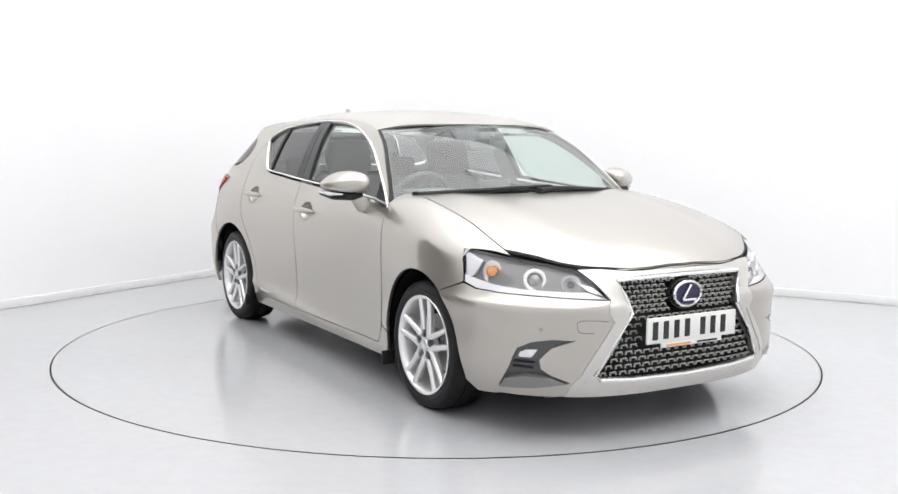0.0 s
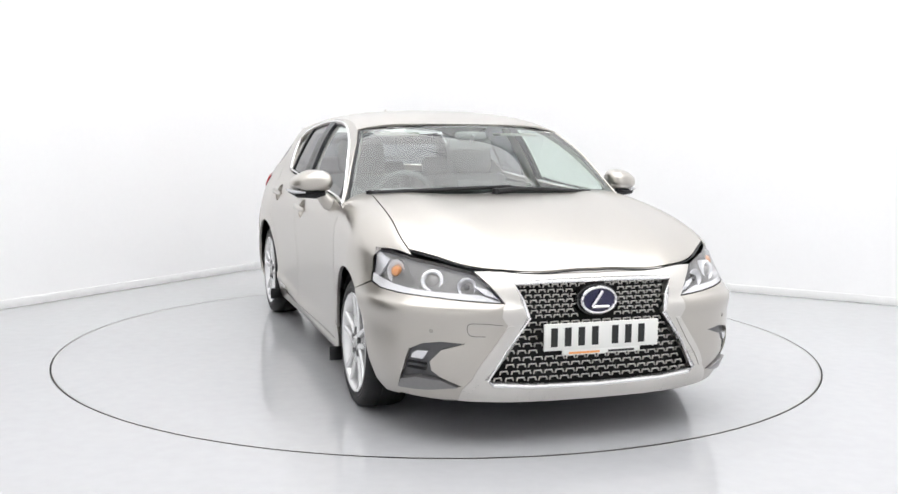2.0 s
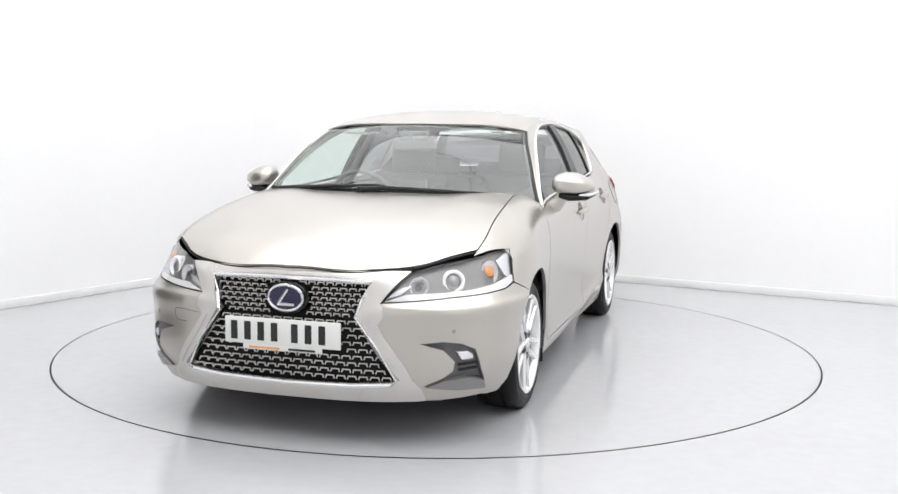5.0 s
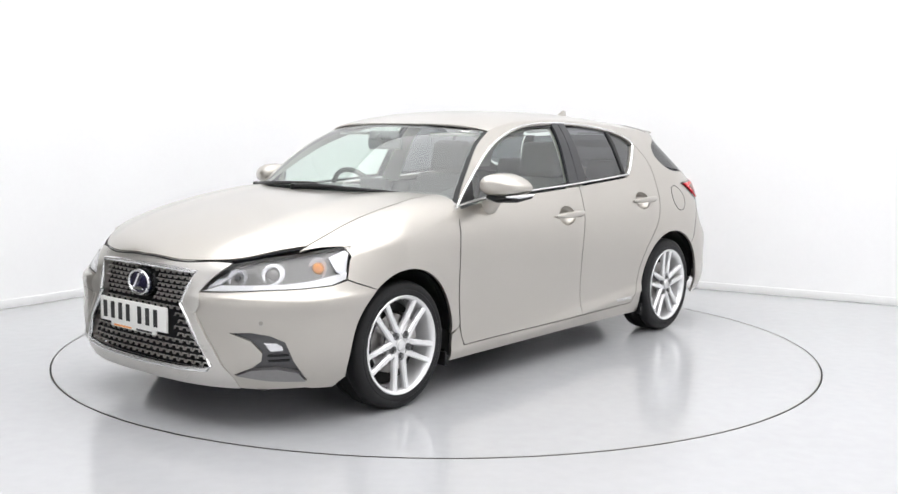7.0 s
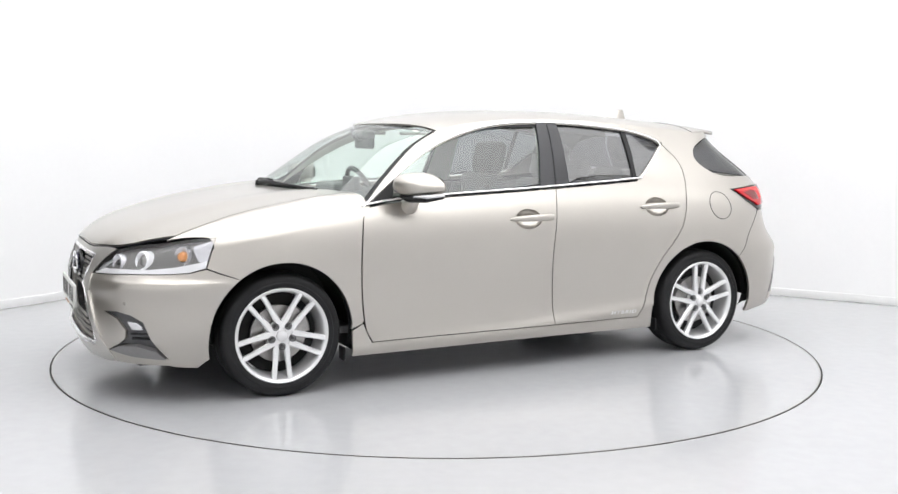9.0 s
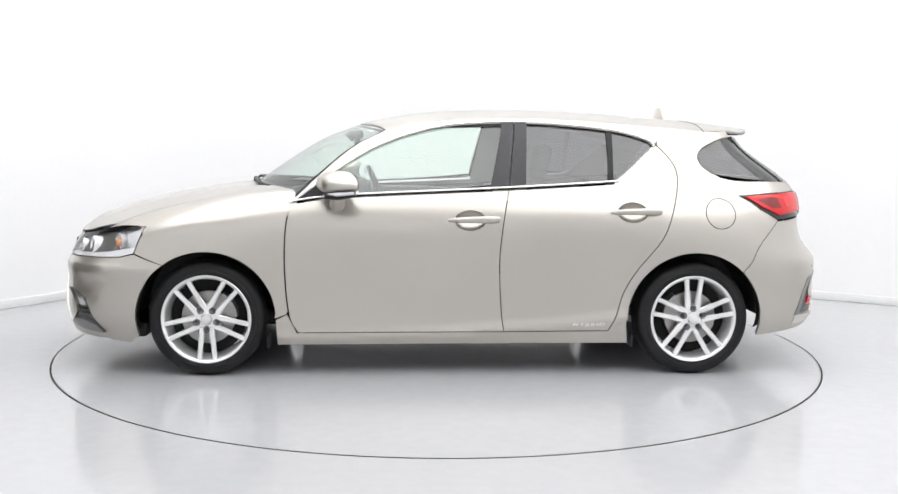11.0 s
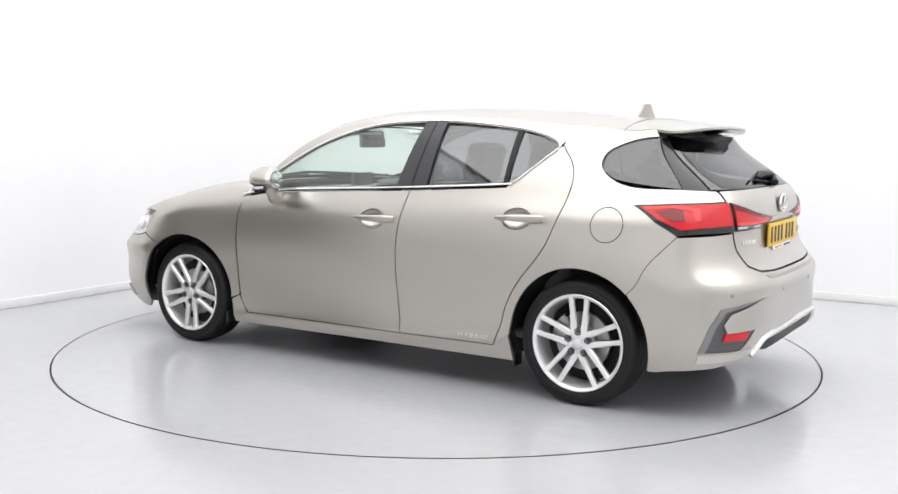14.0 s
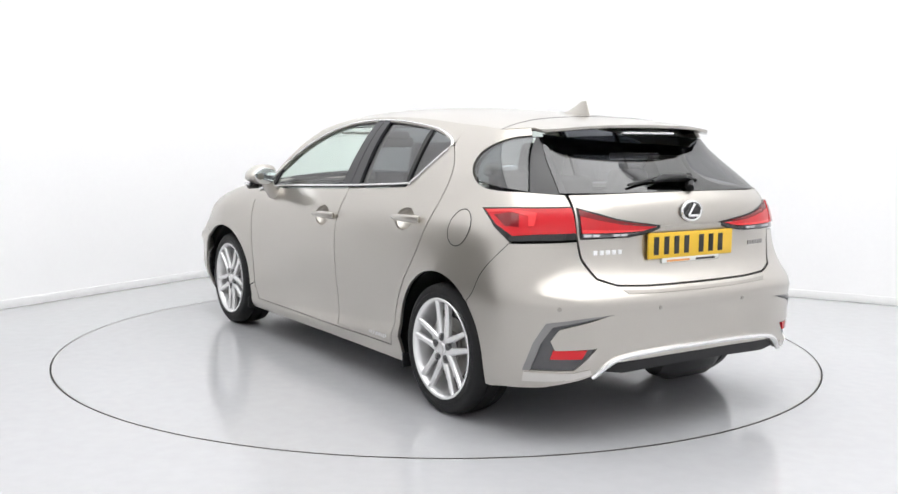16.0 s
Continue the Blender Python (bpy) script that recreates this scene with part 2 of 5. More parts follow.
def studio():
    bm = bmesh.new()
    angs = sorted([2 * math.pi * i / 192 for i in range(192)] + [math.atan2(p.y, p.x) % (2 * math.pi) for p in ROOM])
    rows = []
    for a in angs:
        far = ray_room(a)
        n = Vector((math.cos(a), math.sin(a))) * (RING + 0.0045)
        rows.append([bm.verts.new((*n, -0.05)), bm.verts.new((*n, 0)), bm.verts.new((*((n + far) / 2), 0)), bm.verts.new((*far, 0))])
    for A, B in zip(rows, rows[1:] + rows[:1]):
        for j in range(3):
            bm.faces.new((A[j], A[j + 1], B[j + 1], B[j]))
    bmesh.ops.recalc_face_normals(bm, faces=bm.faces)
    f = part("floor", bm, FLOOR)
    tagged(f, "glossy pale grey painted studio floor", "floor", kind="structure")
    bm = bmesh.new()
    lathe(bm, [(0.0, -0.05), (RING + 0.03, -0.05)], 96, "z")
    tagged(part("turntable_pit", bm, GAP), "dark pit under the turntable gap", "floor", kind="structure")
    names = ("wall_left", "wall_front", "wall_near", "wall_right")
    mid = sum((p for p in ROOM), Vector((0, 0))) / 4
    cut = 1.15
    for nm, p, q in zip(names, ROOM, ROOM[1:] + ROOM[:1]):
        d = (q - p)
        L = d.length
        d.normalize()
        o = Vector((d.y, -d.x))
        if (mid - p).dot(o) > 0:
            o = -o
        a, b = (cut if nm == "wall_left" else 0.0), (L - cut if nm == "wall_right" else L)
        bm = bmesh.new()
        m = Matrix(((d.x, o.x, 0, p.x), (d.y, o.y, 0, p.y), (0, 0, 1, 0), (0, 0, 0, 1)))
        box(bm, a, b, 0.0, 0.15, -0.05, HIGH, 0, m)
        bmesh.ops.recalc_face_normals(bm, faces=bm.faces)
        mat, lab = {"wall_left": (WALL, "white"), "wall_right": (WALL, "white"), "wall_near": (NEARWALL, "pale grey"), "wall_front": (NEARWALL, "pale grey")}[nm]
        tagged(part(nm, bm, mat, smooth=False), "plain matt " + lab + " painted studio wall", "wall", kind="structure")
        # dark panel added out of view, only to darken the car paint's reflections
        if nm == "wall_left":
            bm = bmesh.new()
            box(bm, 4.5, 7.9, -0.03, -0.002, 0.0, 2.4, 0, m)
            bmesh.ops.recalc_face_normals(bm, faces=bm.faces)
            tagged(part("unseen_dark_panel", bm, DARKPANEL, smooth=False), "unseen matt dark grey panel on the left wall, for dark reflections", "wall", kind="structure")
            b = 4.49
        bm = bmesh.new()
        box(bm, a + 0.012, b - 0.012, -0.014, -0.001, 0.001, 0.065, 0.004, m)
        bmesh.ops.recalc_face_normals(bm, faces=bm.faces)
        tagged(part("baseboard_" + nm[5:], bm, SKIRT), "low white skirting board along the wall", "baseboard", kind="structure")
    # the far corner is rounded
    P0, P2 = CORNER + TO_LEFT * cut, CORNER + TO_RIGHT * cut
    arc = [P0 * (1 - t) ** 2 + CORNER * 2 * t * (1 - t) + P2 * t * t for t in np.linspace(0, 1, 25)]
    for nm, z0, z1, off, mat, lab in (("wall_corner", -0.05, HIGH, 0.0, WALL, "rounded white studio wall corner"), ("baseboard_corner", 0.001, 0.065, 0.013, SKIRT, "low white skirting board along the wall")):
        bm = bmesh.new()
        cols = []
        for p in arc:
            n = (mid - p).normalized()
            a, b = p + n * off, p - n * (0.15 if off == 0 else 0.0)
            cols.append([bm.verts.new((a.x, a.y, z0)), bm.verts.new((a.x, a.y, z1)), bm.verts.new((b.x, b.y, z1)), bm.verts.new((b.x, b.y, z0))])
        for A, B in zip(cols, cols[1:]):
            for k in range(4):
                bm.faces.new((A[k], A[(k + 1) % 4], B[(k + 1) % 4], B[k]))
        bmesh.ops.recalc_face_normals(bm, faces=bm.faces)
        tagged(part(nm, bm, mat), lab, "wall" if off == 0 else "baseboard", kind="structure")
    bm = bmesh.new()
    vs = [bm.verts.new((p.x, p.y, HIGH)) for p in ROOM] + [bm.verts.new((p.x, p.y, HIGH + 0.12)) for p in ROOM]
    bm.faces.new(vs[:4])
    bm.faces.new(vs[4:][::-1])
    for i in range(4):
        bm.faces.new((vs[i], vs[(i + 1) % 4], vs[4 + (i + 1) % 4], vs[4 + i]))
    bmesh.ops.recalc_face_normals(bm, faces=bm.faces)
    tagged(part("ceiling", bm, WALL, smooth=False), "plain white studio ceiling", "ceiling", kind="structure")


def ceiling_lights():
    first = None
    for i in range(4):
        for j in range(5):
            p = CORNER + TO_LEFT * (1.25 + 2.16 * i) + TO_RIGHT * (1.2 + 2.15 * j)
            m = pose(p.x, p.y, HIGH - 0.021, 0, 0, 57.8)
            if first is None:
                first = empty("ceiling_light", m)
                bm = bmesh.new()
                for a, b, c, d in ((-1.0745, 1.0745, -1.0745, -1.0705), (-1.0745, 1.0745, 1.0705, 1.0745), (-1.0745, -1.0705, -1.0705, 1.0705), (1.0705, 1.0745, -1.0705, 1.0705)):
                    box(bm, a, b, c, d, 0.0, 0.02)
                part("light_frame", bm, SKIRT, first, smooth=False)
                bm = bmesh.new()
                box(bm, -1.0700, 1.0700, -1.0700, 1.0700, 0.003, 0.012)
                part("diffuser", bm, GLOW, first, "glowing white diffuser", smooth=False)
                tagged(first, "large square white ceiling light panel", "ceiling light", "studio ceiling lights")
            else:
                copy_thing(first, m)


def turntable():
    t = empty("turntable")
    bm = bmesh.new()
    lathe(bm, [(0.0, 0.0), (1.0, 0.0), (RING - 0.0045, 0.0), (RING - 0.0045, -0.045), (0.0, -0.045)], 192, "z")
    part("platform", bm, FLOOR, t, "grey painted platform")
    bm = bmesh.new()
    lathe(bm, [(RING - 0.0085, 0.0), (RING - 0.0082, 0.0012), (RING - 0.0040, 0.0012), (RING - 0.0040, -0.04)], 192, "z")
    part("edge_strip", bm, STEEL, t, "thin dark metal edge strip")
    return tagged(t, "round grey turntable set flush in the studio floor", "turntable")


studio()
ceiling_lights()
disc = turntable()


# ---- the car's surfaces (car space: x ahead, y to its left, z up) ----
ZLEV = [0.15, 0.22, 0.32, 0.45, 0.60, 0.72, 0.82, 0.90, 0.97, 1.07, 1.18, 1.28, 1.36, 1.42]
XSTA = [-1.3, -0.9, -0.3, 0.3, 0.8, 1.3]
ROWS = [
    (0.815, 0.810, 0.805, 0.805, 0.810, 0.815),
    (0.850, 0.832, 0.825, 0.825, 0.828, 0.845),
    (0.874, 0.842, 0.826, 0.826, 0.838, 0.884),
    (0.880, 0.848, 0.832, 0.830, 0.840, 0.894),
    (0.882, 0.856, 0.845, 0.842, 0.848, 0.896),
    (0.874, 0.858, 0.850, 0.848, 0.851, 0.886),
    (0.856, 0.848, 0.843, 0.841, 0.842, 0.866),
    (0.828, 0.824, 0.819, 0.816, 0.813, 0.820),
    (0.793, 0.792, 0.789, 0.784, 0.776, 0.770),
    (0.744, 0.748, 0.748, 0.740, 0.728, 0.720),
    (0.680, 0.695, 0.698, 0.687, 0.670, 0.660),
    (0.612, 0.635, 0.641, 0.625, 0.600, 0.590),
    (0.545, 0.570, 0.577, 0.560, 0.530, 0.510),
    (0.490, 0.510, 0.515, 0.500, 0.470, 0.450),
]
ROWS = np.array(ROWS)
NOSE = spline([0.12, 0.20, 0.28, 0.45, 0.60, 0.70, 0.78, 0.86, 0.95], [2.075, 2.130, 2.150, 2.152, 2.135, 2.110, 2.035, 1.89, 1.69])
TAIL = spline([0.15, 0.28, 0.56, 0.625, 0.645, 0.69, 0.85, 0.97, 1.03, 1.08, 1.18, 1.25, 1.30, 1.38], [-2.03, -2.085, -2.102, -2.098, -2.082, -2.045, -2.005, -2.005, -1.975, -1.92, -1.78, -1.70, -1.675, -1.67])
LF, LR, X0 = 1.3, 1.25, 1.3
NR = spline([0.10, 0.30, 0.58, 0.68, 0.85, 1.0, 1.15, 1.40], [3.9, 4.0, 4.0, 3.8, 3.7, 3.5, 3.2, 3.0])
BOXY = spline([0.10, 0.30, 0.40, 0.50, 0.585, 0.64, 0.70, 1.0], [3.0, 3.2, 3.2, 3.2, 3.1, 2.75, 2.5, 2.1])
MIDF, MIDR = X0 + LF, -X0 - LR
AXLE, HUBZ, ARCH = 1.3, 0.305, 0.362


def half_width(x, z):
    xs = np.clip(x, -X0, X0)
    y = (spline_matrix(ZLEV, z) * (spline_matrix(XSTA, xs) @ ROWS.T)).sum(1)
    # character crease over the sill, rising towards the rear wheel
    line = 0.235 + 0.11 * np.clip((0.55 - xs) / 1.5, 0, 1) ** 1.6
    return y + 0.012 * np.exp(-(((z - line + 0.035) / 0.035) ** 2)) * (np.abs(xs) < 0.95)


def body_point(s, z):
    s, z = np.asarray(s, float), np.asarray(z, float)
    x, y = s.copy(), half_width(s, z)
    f = s > X0
    if f.any():
        phi = (s[f] - X0) / LF * math.pi / 2
        c, n = np.cos(phi), np.sin(phi)
        x[f] = X0 + (NOSE(z[f]) - X0) * np.abs(n) ** (2 / BOXY(z[f])) * np.where(phi > math.pi, -1, 1)
        y[f] = y[f] * np.sign(c) * np.abs(c) ** (2 / BOXY(z[f]))
        # shoulder of the bumper under the lamps, fading towards the grille and the wheel
        d = np.where(z[f] > 0.572, (z[f] - 0.572) / 0.022, (z[f] - 0.572) / 0.055)
        k = 0.014 * np.exp(-d * d) * np.clip(np.sin(2 * np.clip(phi, 0, math.pi / 2)) * 1.4, 0, 1)
        x[f] += k * (x[f] - X0)
        y[f] *= 1 + k
    r = s < -X0
    if r.any():
        phi = (-X0 - s[r]) / LR * math.pi / 2
        c, n = np.cos(phi), np.sin(phi)
        x[r] = -X0 + (TAIL(z[r]) + X0) * np.abs(n) ** (2 / NR(z[r]))
        y[r] = y[r] * np.sign(c) * np.abs(c) ** (2 / NR(z[r]))
    return np.stack([x, y, z], 1)


BODY = surf(body_point, lambda X: X - np.array([0, 0, 0.6]))


def fx(x, z):
    """Surface coordinate of a place on the front corner at x."""
    return X0 + LF * 2 / math.pi * math.asin(min(1, ((x - X0) / (NOSE(z)[0] - X0)) ** (BOXY(z)[0] / 2))) if x > X0 else x


def fy(y, z):
    w = half_width(np.array([X0]), np.array([z]))[0]
    return X0 + LF * 2 / math.pi * math.acos(min(1, max(0, y / w)) ** (BOXY(z)[0] / 2))


def rx_(x, z):
    return -X0 - LR * 2 / math.pi * math.asin(min(1, ((-x - X0) / (-TAIL(z)[0] - X0)) ** (NR(z)[0] / 2))) if x < -X0 else x


def ry_(y, z):
    w = half_width(np.array([-X0]), np.array([z]))[0]
    return -X0 - LR * 2 / math.pi * math.acos(min(1, max(0, y / w)) ** (NR(z)[0] / 2))


def FX(*p):
    return [(fx(x, z), z) for x, z in p]


def FY(*p):
    return [(fy(y, z), z) for y, z in p]


def RX(*p):
    return [(rx_(x, z), z) for x, z in p]


def RY(*p):
    return [(ry_(y, z), z) for y, z in p]


HOODLINE = spline([0.95, 1.15, 1.284, 1.45, 1.657, 1.907, 2.03, 2.12, 2.17], [0.995, 0.989, 0.977, 0.953, 0.915, 0.848, 0.797, 0.727, 0.665])
HOOD = surf(lambda x, y: np.stack([x, y, HOODLINE(x + 0.45 * y * y) - 0.02 * y * y + 0.008 * np.exp(-((np.abs(y) - 0.47 + 0.1 * (x - 1.3)) / 0.09) ** 2)], 1), lambda X: np.array([[0, 0, 1.0]]))
SEAM_Y = spline([0.80, 1.2, 1.52, 1.74, 1.9], [0.66, 0.695, 0.715, 0.725, 0.70])
SHOULDER_Z = spline([0.80, 1.0, 1.3, 1.55, 1.75, 1.9], [0.895, 0.865, 0.800, 0.755, 0.72, 0.70])


def shoulder_point(x, v):
    """Fender top: from the body side up and over to the bonnet's seam."""
    zl = SHOULDER_Z(x)
    sx_ = np.array([fx(a, b) for a, b in zip(x, zl)])
    A = body_point(sx_, zl)
    A1 = body_point(sx_, zl + 0.004)
    ys = SEAM_Y(x)
    B = HOOD(x, ys)
    B1 = HOOD(x, ys - 0.01)
    L = np.linalg.norm(B - A, axis=1)[:, None]
    ta = (A1 - A)
    ta /= np.linalg.norm(ta, axis=1)[:, None]
    tb = (B1 - B)
    tb /= np.linalg.norm(tb, axis=1)[:, None]
    v = v[:, None]
    return A * (2 * v ** 3 - 3 * v ** 2 + 1) + B * (3 * v ** 2 - 2 * v ** 3) + ta * L * (v ** 3 - 2 * v ** 2 + v) + tb * L * (v ** 3 - v ** 2)


SHOULDER = surf(shoulder_point, lambda X: np.stack([0 * X[:, 0], 0.5 + 0 * X[:, 0], 1 + 0 * X[:, 0]], 1))

ROOFLINE = spline([0.60, 0.40, 0.135, -0.1, -0.4, -0.76, -1.1, -1.35, -1.60, -1.78][::-1], [1.318, 1.368, 1.410, 1.425, 1.430, 1.421, 1.398, 1.379, 1.355, 1.330][::-1])
ROOF = surf(lambda x, y: np.stack([x, y, ROOFLINE(x) - 0.033 * (y / 0.58) ** 2 - 0.030 * (np.abs(y) / 0.58) ** 5], 1), lambda X: np.array([[0, 0, 1.0]]))


def roof_edge(x):
    z = ROOFLINE(np.array([x]))[0] - 0.05
    for _ in range(12):
        y = half_width(np.array([x]), np.array([z]))[0]
        if x < -X0:
            y = body_point(np.array([rx_(x, z)]), np.array([z]))[0, 1]
        z = 0.5 * z + 0.5 * ROOF(np.array([x]), np.array([y]))[0, 2]
    return y, z


EDGE_X = [0.36, 0.2, 0.0, -0.3, -0.6, -0.9, -1.1, -1.3, -1.45, -1.55]
EDGE = [(x, *roof_edge(x)) for x in EDGE_X]
ROOF_Y, ROOF_Z = spline(EDGE_X[::-1], [e[1] for e in EDGE][::-1]), spline(EDGE_X[::-1], [e[2] for e in EDGE][::-1])
PILLAR = curve((0.835, 0.945), (0.70, 1.0745), (0.53, 1.215), (0.36, EDGE[0][2]), n=8)
PILLAR_X, PILLAR_Z = spline(np.linspace(0, 1, len(PILLAR)), [p[0] for p in PILLAR]), spline(np.linspace(0, 1, len(PILLAR)), [p[1] for p in PILLAR])


def screen_point(u, v):
    """Windscreen: u from -1 to 1 across, v from cowl to roof."""
    E = body_point(PILLAR_X(v), PILLAR_Z(v))
    lift = 1 - u * u
    return np.stack([E[:, 0] + lift * (0.33 - 0.17 * v), E[:, 1] * u, E[:, 2] + lift * (0.022 + 0.010 * v)], 1)


SCREEN = surf(screen_point, lambda X: np.array([[1.0, 0, 1.0]]))


# ---- outlines of the panels ----
def arch(cx, a0, a1, r=ARCH, n=40):
    out = [(cx + r * math.cos(radians(a0 + (a1 - a0) * i / n)), HUBZ + r * math.sin(radians(a0 + (a1 - a0) * i / n))) for i in range(n + 1)]
    return [(fx(x, z) if x > X0 else rx_(x, z), z) for x, z in out]


SEAM_F = curve((0.862, 0.925), (0.885, 0.76), (0.888, 0.54), (0.867, 0.32), (0.825, 0.232))
SEAM_M = curve((-0.293, 0.992), (-0.259, 0.80), (-0.243, 0.61), (-0.255, 0.37), (-0.271, 0.238))
SEAM_R = curve((-1.120, 1.232), (-1.197, 1.135), (-1.209, 1.02), (-1.15, 0.816), (-1.096, 0.712), (-0.985, 0.575), (-0.915, 0.453), (-0.88, 0.332), (-0.838, 0.240))
BELT = curve((0.872, 0.918), (0.578, 0.953), (-0.225, 0.994), (-0.824, 1.031), (-0.900, 1.046), (-0.997, 1.125), (-1.095, 1.212))
BELT_UP = sorted(p for p in BELT if p[0] > -0.905)
BELT_Z = lambda q: np.interp(q, [p[0] for p in BELT_UP], [p[1] for p in BELT_UP])
DLO_TOP = curve((0.872, 0.921), (0.65, 1.080), (0.46, 1.200), (0.278, 1.278), (0.054, 1.336), (-0.198, 1.358), (-0.506, 1.357), (-0.868, 1.324), (-1.047, 1.280), (-1.105, 1.240), (-1.095, 1.214))


def belt(x):
    return float(BELT_Z(np.array([x]))[0])


def grow(line, d):
    """Shifts an open line sideways by d."""
    out = []
    for i, p in enumerate(line):
        a, b = line[max(i - 1, 0)], line[min(i + 1, len(line) - 1)]
        t = math.dist(a, b) or 1
        out.append((p[0] - (b[1] - a[1]) / t * d, p[1] + (b[0] - a[0]) / t * d))
    return out


def corner(*p):
    """Outline on the rear corner, spread outwards where the bumper turns."""
    return RY(*[(y + 0.050 * min(1, max(0, (y - 0.50) / 0.22)), z) for y, z in p])


GILL = corner((0.502, 0.553), (0.615, 0.542), (0.712, 0.522), (0.742, 0.44), (0.760, 0.32), (0.63, 0.325), (0.593, 0.37), (0.559, 0.415), (0.688, 0.410), (0.700, 0.448), (0.678, 0.496), (0.585, 0.527))
FOG = FY((0.567, 0.440), (0.653, 0.446), (0.719, 0.434), (0.763, 0.405), (0.778, 0.32), (0.778, 0.225), (0.690, 0.236), (0.573, 0.258), (0.650, 0.292), (0.688, 0.322), (0.695, 0.36), (0.656, 0.410))
FRAME_SIDE = FY((0.405, 0.600), (0.42, 0.548), (0.40, 0.515), (0.45, 0.42), (0.53, 0.30), (0.572, 0.245), (0.578, 0.195))
FRAME_OUT = FY((0.0, 0.726), (0.2, 0.724), (0.36, 0.722), (0.45, 0.724), (0.505, 0.722), (0.462, 0.676)) + FRAME_SIDE + FY((0.3, 0.19), (0.0, 0.188))
FRAME_IN = FY((0.0, 0.252), (0.3, 0.258), (0.455, 0.268), (0.482, 0.288), (0.40, 0.41), (0.311, 0.545), (0.334, 0.61), (0.360, 0.680), (0.2, 0.688), (0.0, 0.690))


HANDLES = [(-0.085, 0.832), (-0.955, 0.878)]
SCOOP = [[(cx + 0.082 * math.cos(2 * math.pi * i / 28), cz + 0.054 * math.sin(2 * math.pi * i / 28)) for i in range(28)] for cx, cz in HANDLES]


car = empty("car")
tagged(car, "champagne silver five-door hatchback car on a turntable", "car")
SIDES = (1, -1)


def body_panels():
    g = 0.0025
    # front door and rear door, below the window line
    top = [(x, belt(x) - 0.010) for x in np.linspace(0.862, -0.289, 24)]
    skin("front_door", BODY, grow(SEAM_F, -g)[::-1] + top + grow(SEAM_M, g), PAINT, car, holes=SCOOP[:1], step=0.028, sides=SIDES)
    top = [(x, belt(x) - 0.010) for x in np.linspace(-0.295, -0.86, 14)] + grow([p for p in BELT if p[0] < -0.87], -0.016)
    skin("rear_door", BODY, grow(SEAM_M, -g)[::-1] + top + grow(SEAM_R, g), PAINT, car, holes=SCOOP[1:], step=0.028, sides=SIDES)
    # sill
    skin("sill", BODY, [(0.93, 0.165), (0.938, 0.30), (0.88, 0.33), (0.83, 0.2285), (-0.272, 0.233), (-0.835, 0.236), (-0.93, 0.30), (-0.945, 0.17)], PAINT, car, step=0.03, sides=SIDES)
    # front fender: side, then the top that rolls over to the bonnet
    low = [(0.945, 0.31)] + arch(AXLE, 178, 54)[1:]
    up = [(fx(x, float(SHOULDER_Z(np.array([x]))[0])), float(SHOULDER_Z(np.array([x]))[0])) for x in np.linspace(1.622, 0.84, 24)]
    fr = FX((1.56, 0.615), (1.662, 0.655), (1.630, 0.735))
    skin("front_fender", BODY, low + fr + up + [(0.868, 0.875)] + [(p[0] + 0.005, p[1]) for p in SEAM_F if p[1] < 0.87 and p[1] > 0.33] + [(0.885, 0.332)], PAINT, car, step=0.024, sides=SIDES)
    skin("fender_top", SHOULDER, [(0.84, 0.0), (1.622, 0.0), (1.650, 0.42), (1.715, 0.60), (1.780, 0.80), (1.815, 0.99), (0.86, 0.99), (0.80, 0.6)], PAINT, car, step=0.04, sides=SIDES, flange=0.006)
    # bonnet
    side = [(x, float(SEAM_Y(np.array([x]))[0]) - 0.004) for x in np.linspace(0.865, 1.775, 16)]
    nose = [(1.86, 0.64), (1.96, 0.54), (2.045, 0.40), (2.095, 0.22), (2.11, 0.0)]
    nose = curve(*([side[-1]] + nose))[1:]
    back = curve((1.135, 0.0), (1.11, 0.25), (1.03, 0.45), (0.865, 0.655))[::-1][1:-1]
    half = side + nose
    poly = half + [(x, -y) for x, y in half[::-1][1:]] + [(x, -y) for x, y in back] + [(1.135, 0.0)] + back[::-1]
    skin("bonnet", HOOD, poly, PAINT, car, step=0.04)
    # black tube drawn for the shade in the shut line below the bonnet
    rim = [side[-1]] + nose
    rim = np.array(rim + [(x, -y) for x, y in rim[::-1][1:]])
    X = HOOD(rim[:, 0], rim[:, 1])
    bm = bmesh.new()
    tube(bm, [(x + 0.001, y * 1.003, z - 0.010) for x, y, z in X], [0.003 + 0.0025 * math.exp(-((abs(y) - 0.62) / 0.10) ** 2) for x, y, z in X], 6)
    part("bonnet_shut_line", bm, BLACK, car, "black line for the shaded gap under the bonnet edge")
    # roof
    eb = [(x, float(ROOF_Y(np.array([x]))[0])) for x in np.linspace(0.36, -1.40, 28)]
    ye = eb[0][1]
    frontl = [(0.36 + 0.155 * (1 - u * u), -ye * u) for u in np.linspace(1, -1, 21)][1:-1]
    skin("roof", ROOF, frontl + eb + [(x, -y) for x, y in eb[::-1]], PAINT, car, step=0.045, flange=0.01)
    # frame over the side windows, from the A-pillar to the C-pillar
    topl = PILLAR + [(x, float(ROOF_Z(np.array([x]))[0])) for x in np.linspace(0.33, -1.12, 26)]
    inner = grow(DLO_TOP[:-4], 0.014)
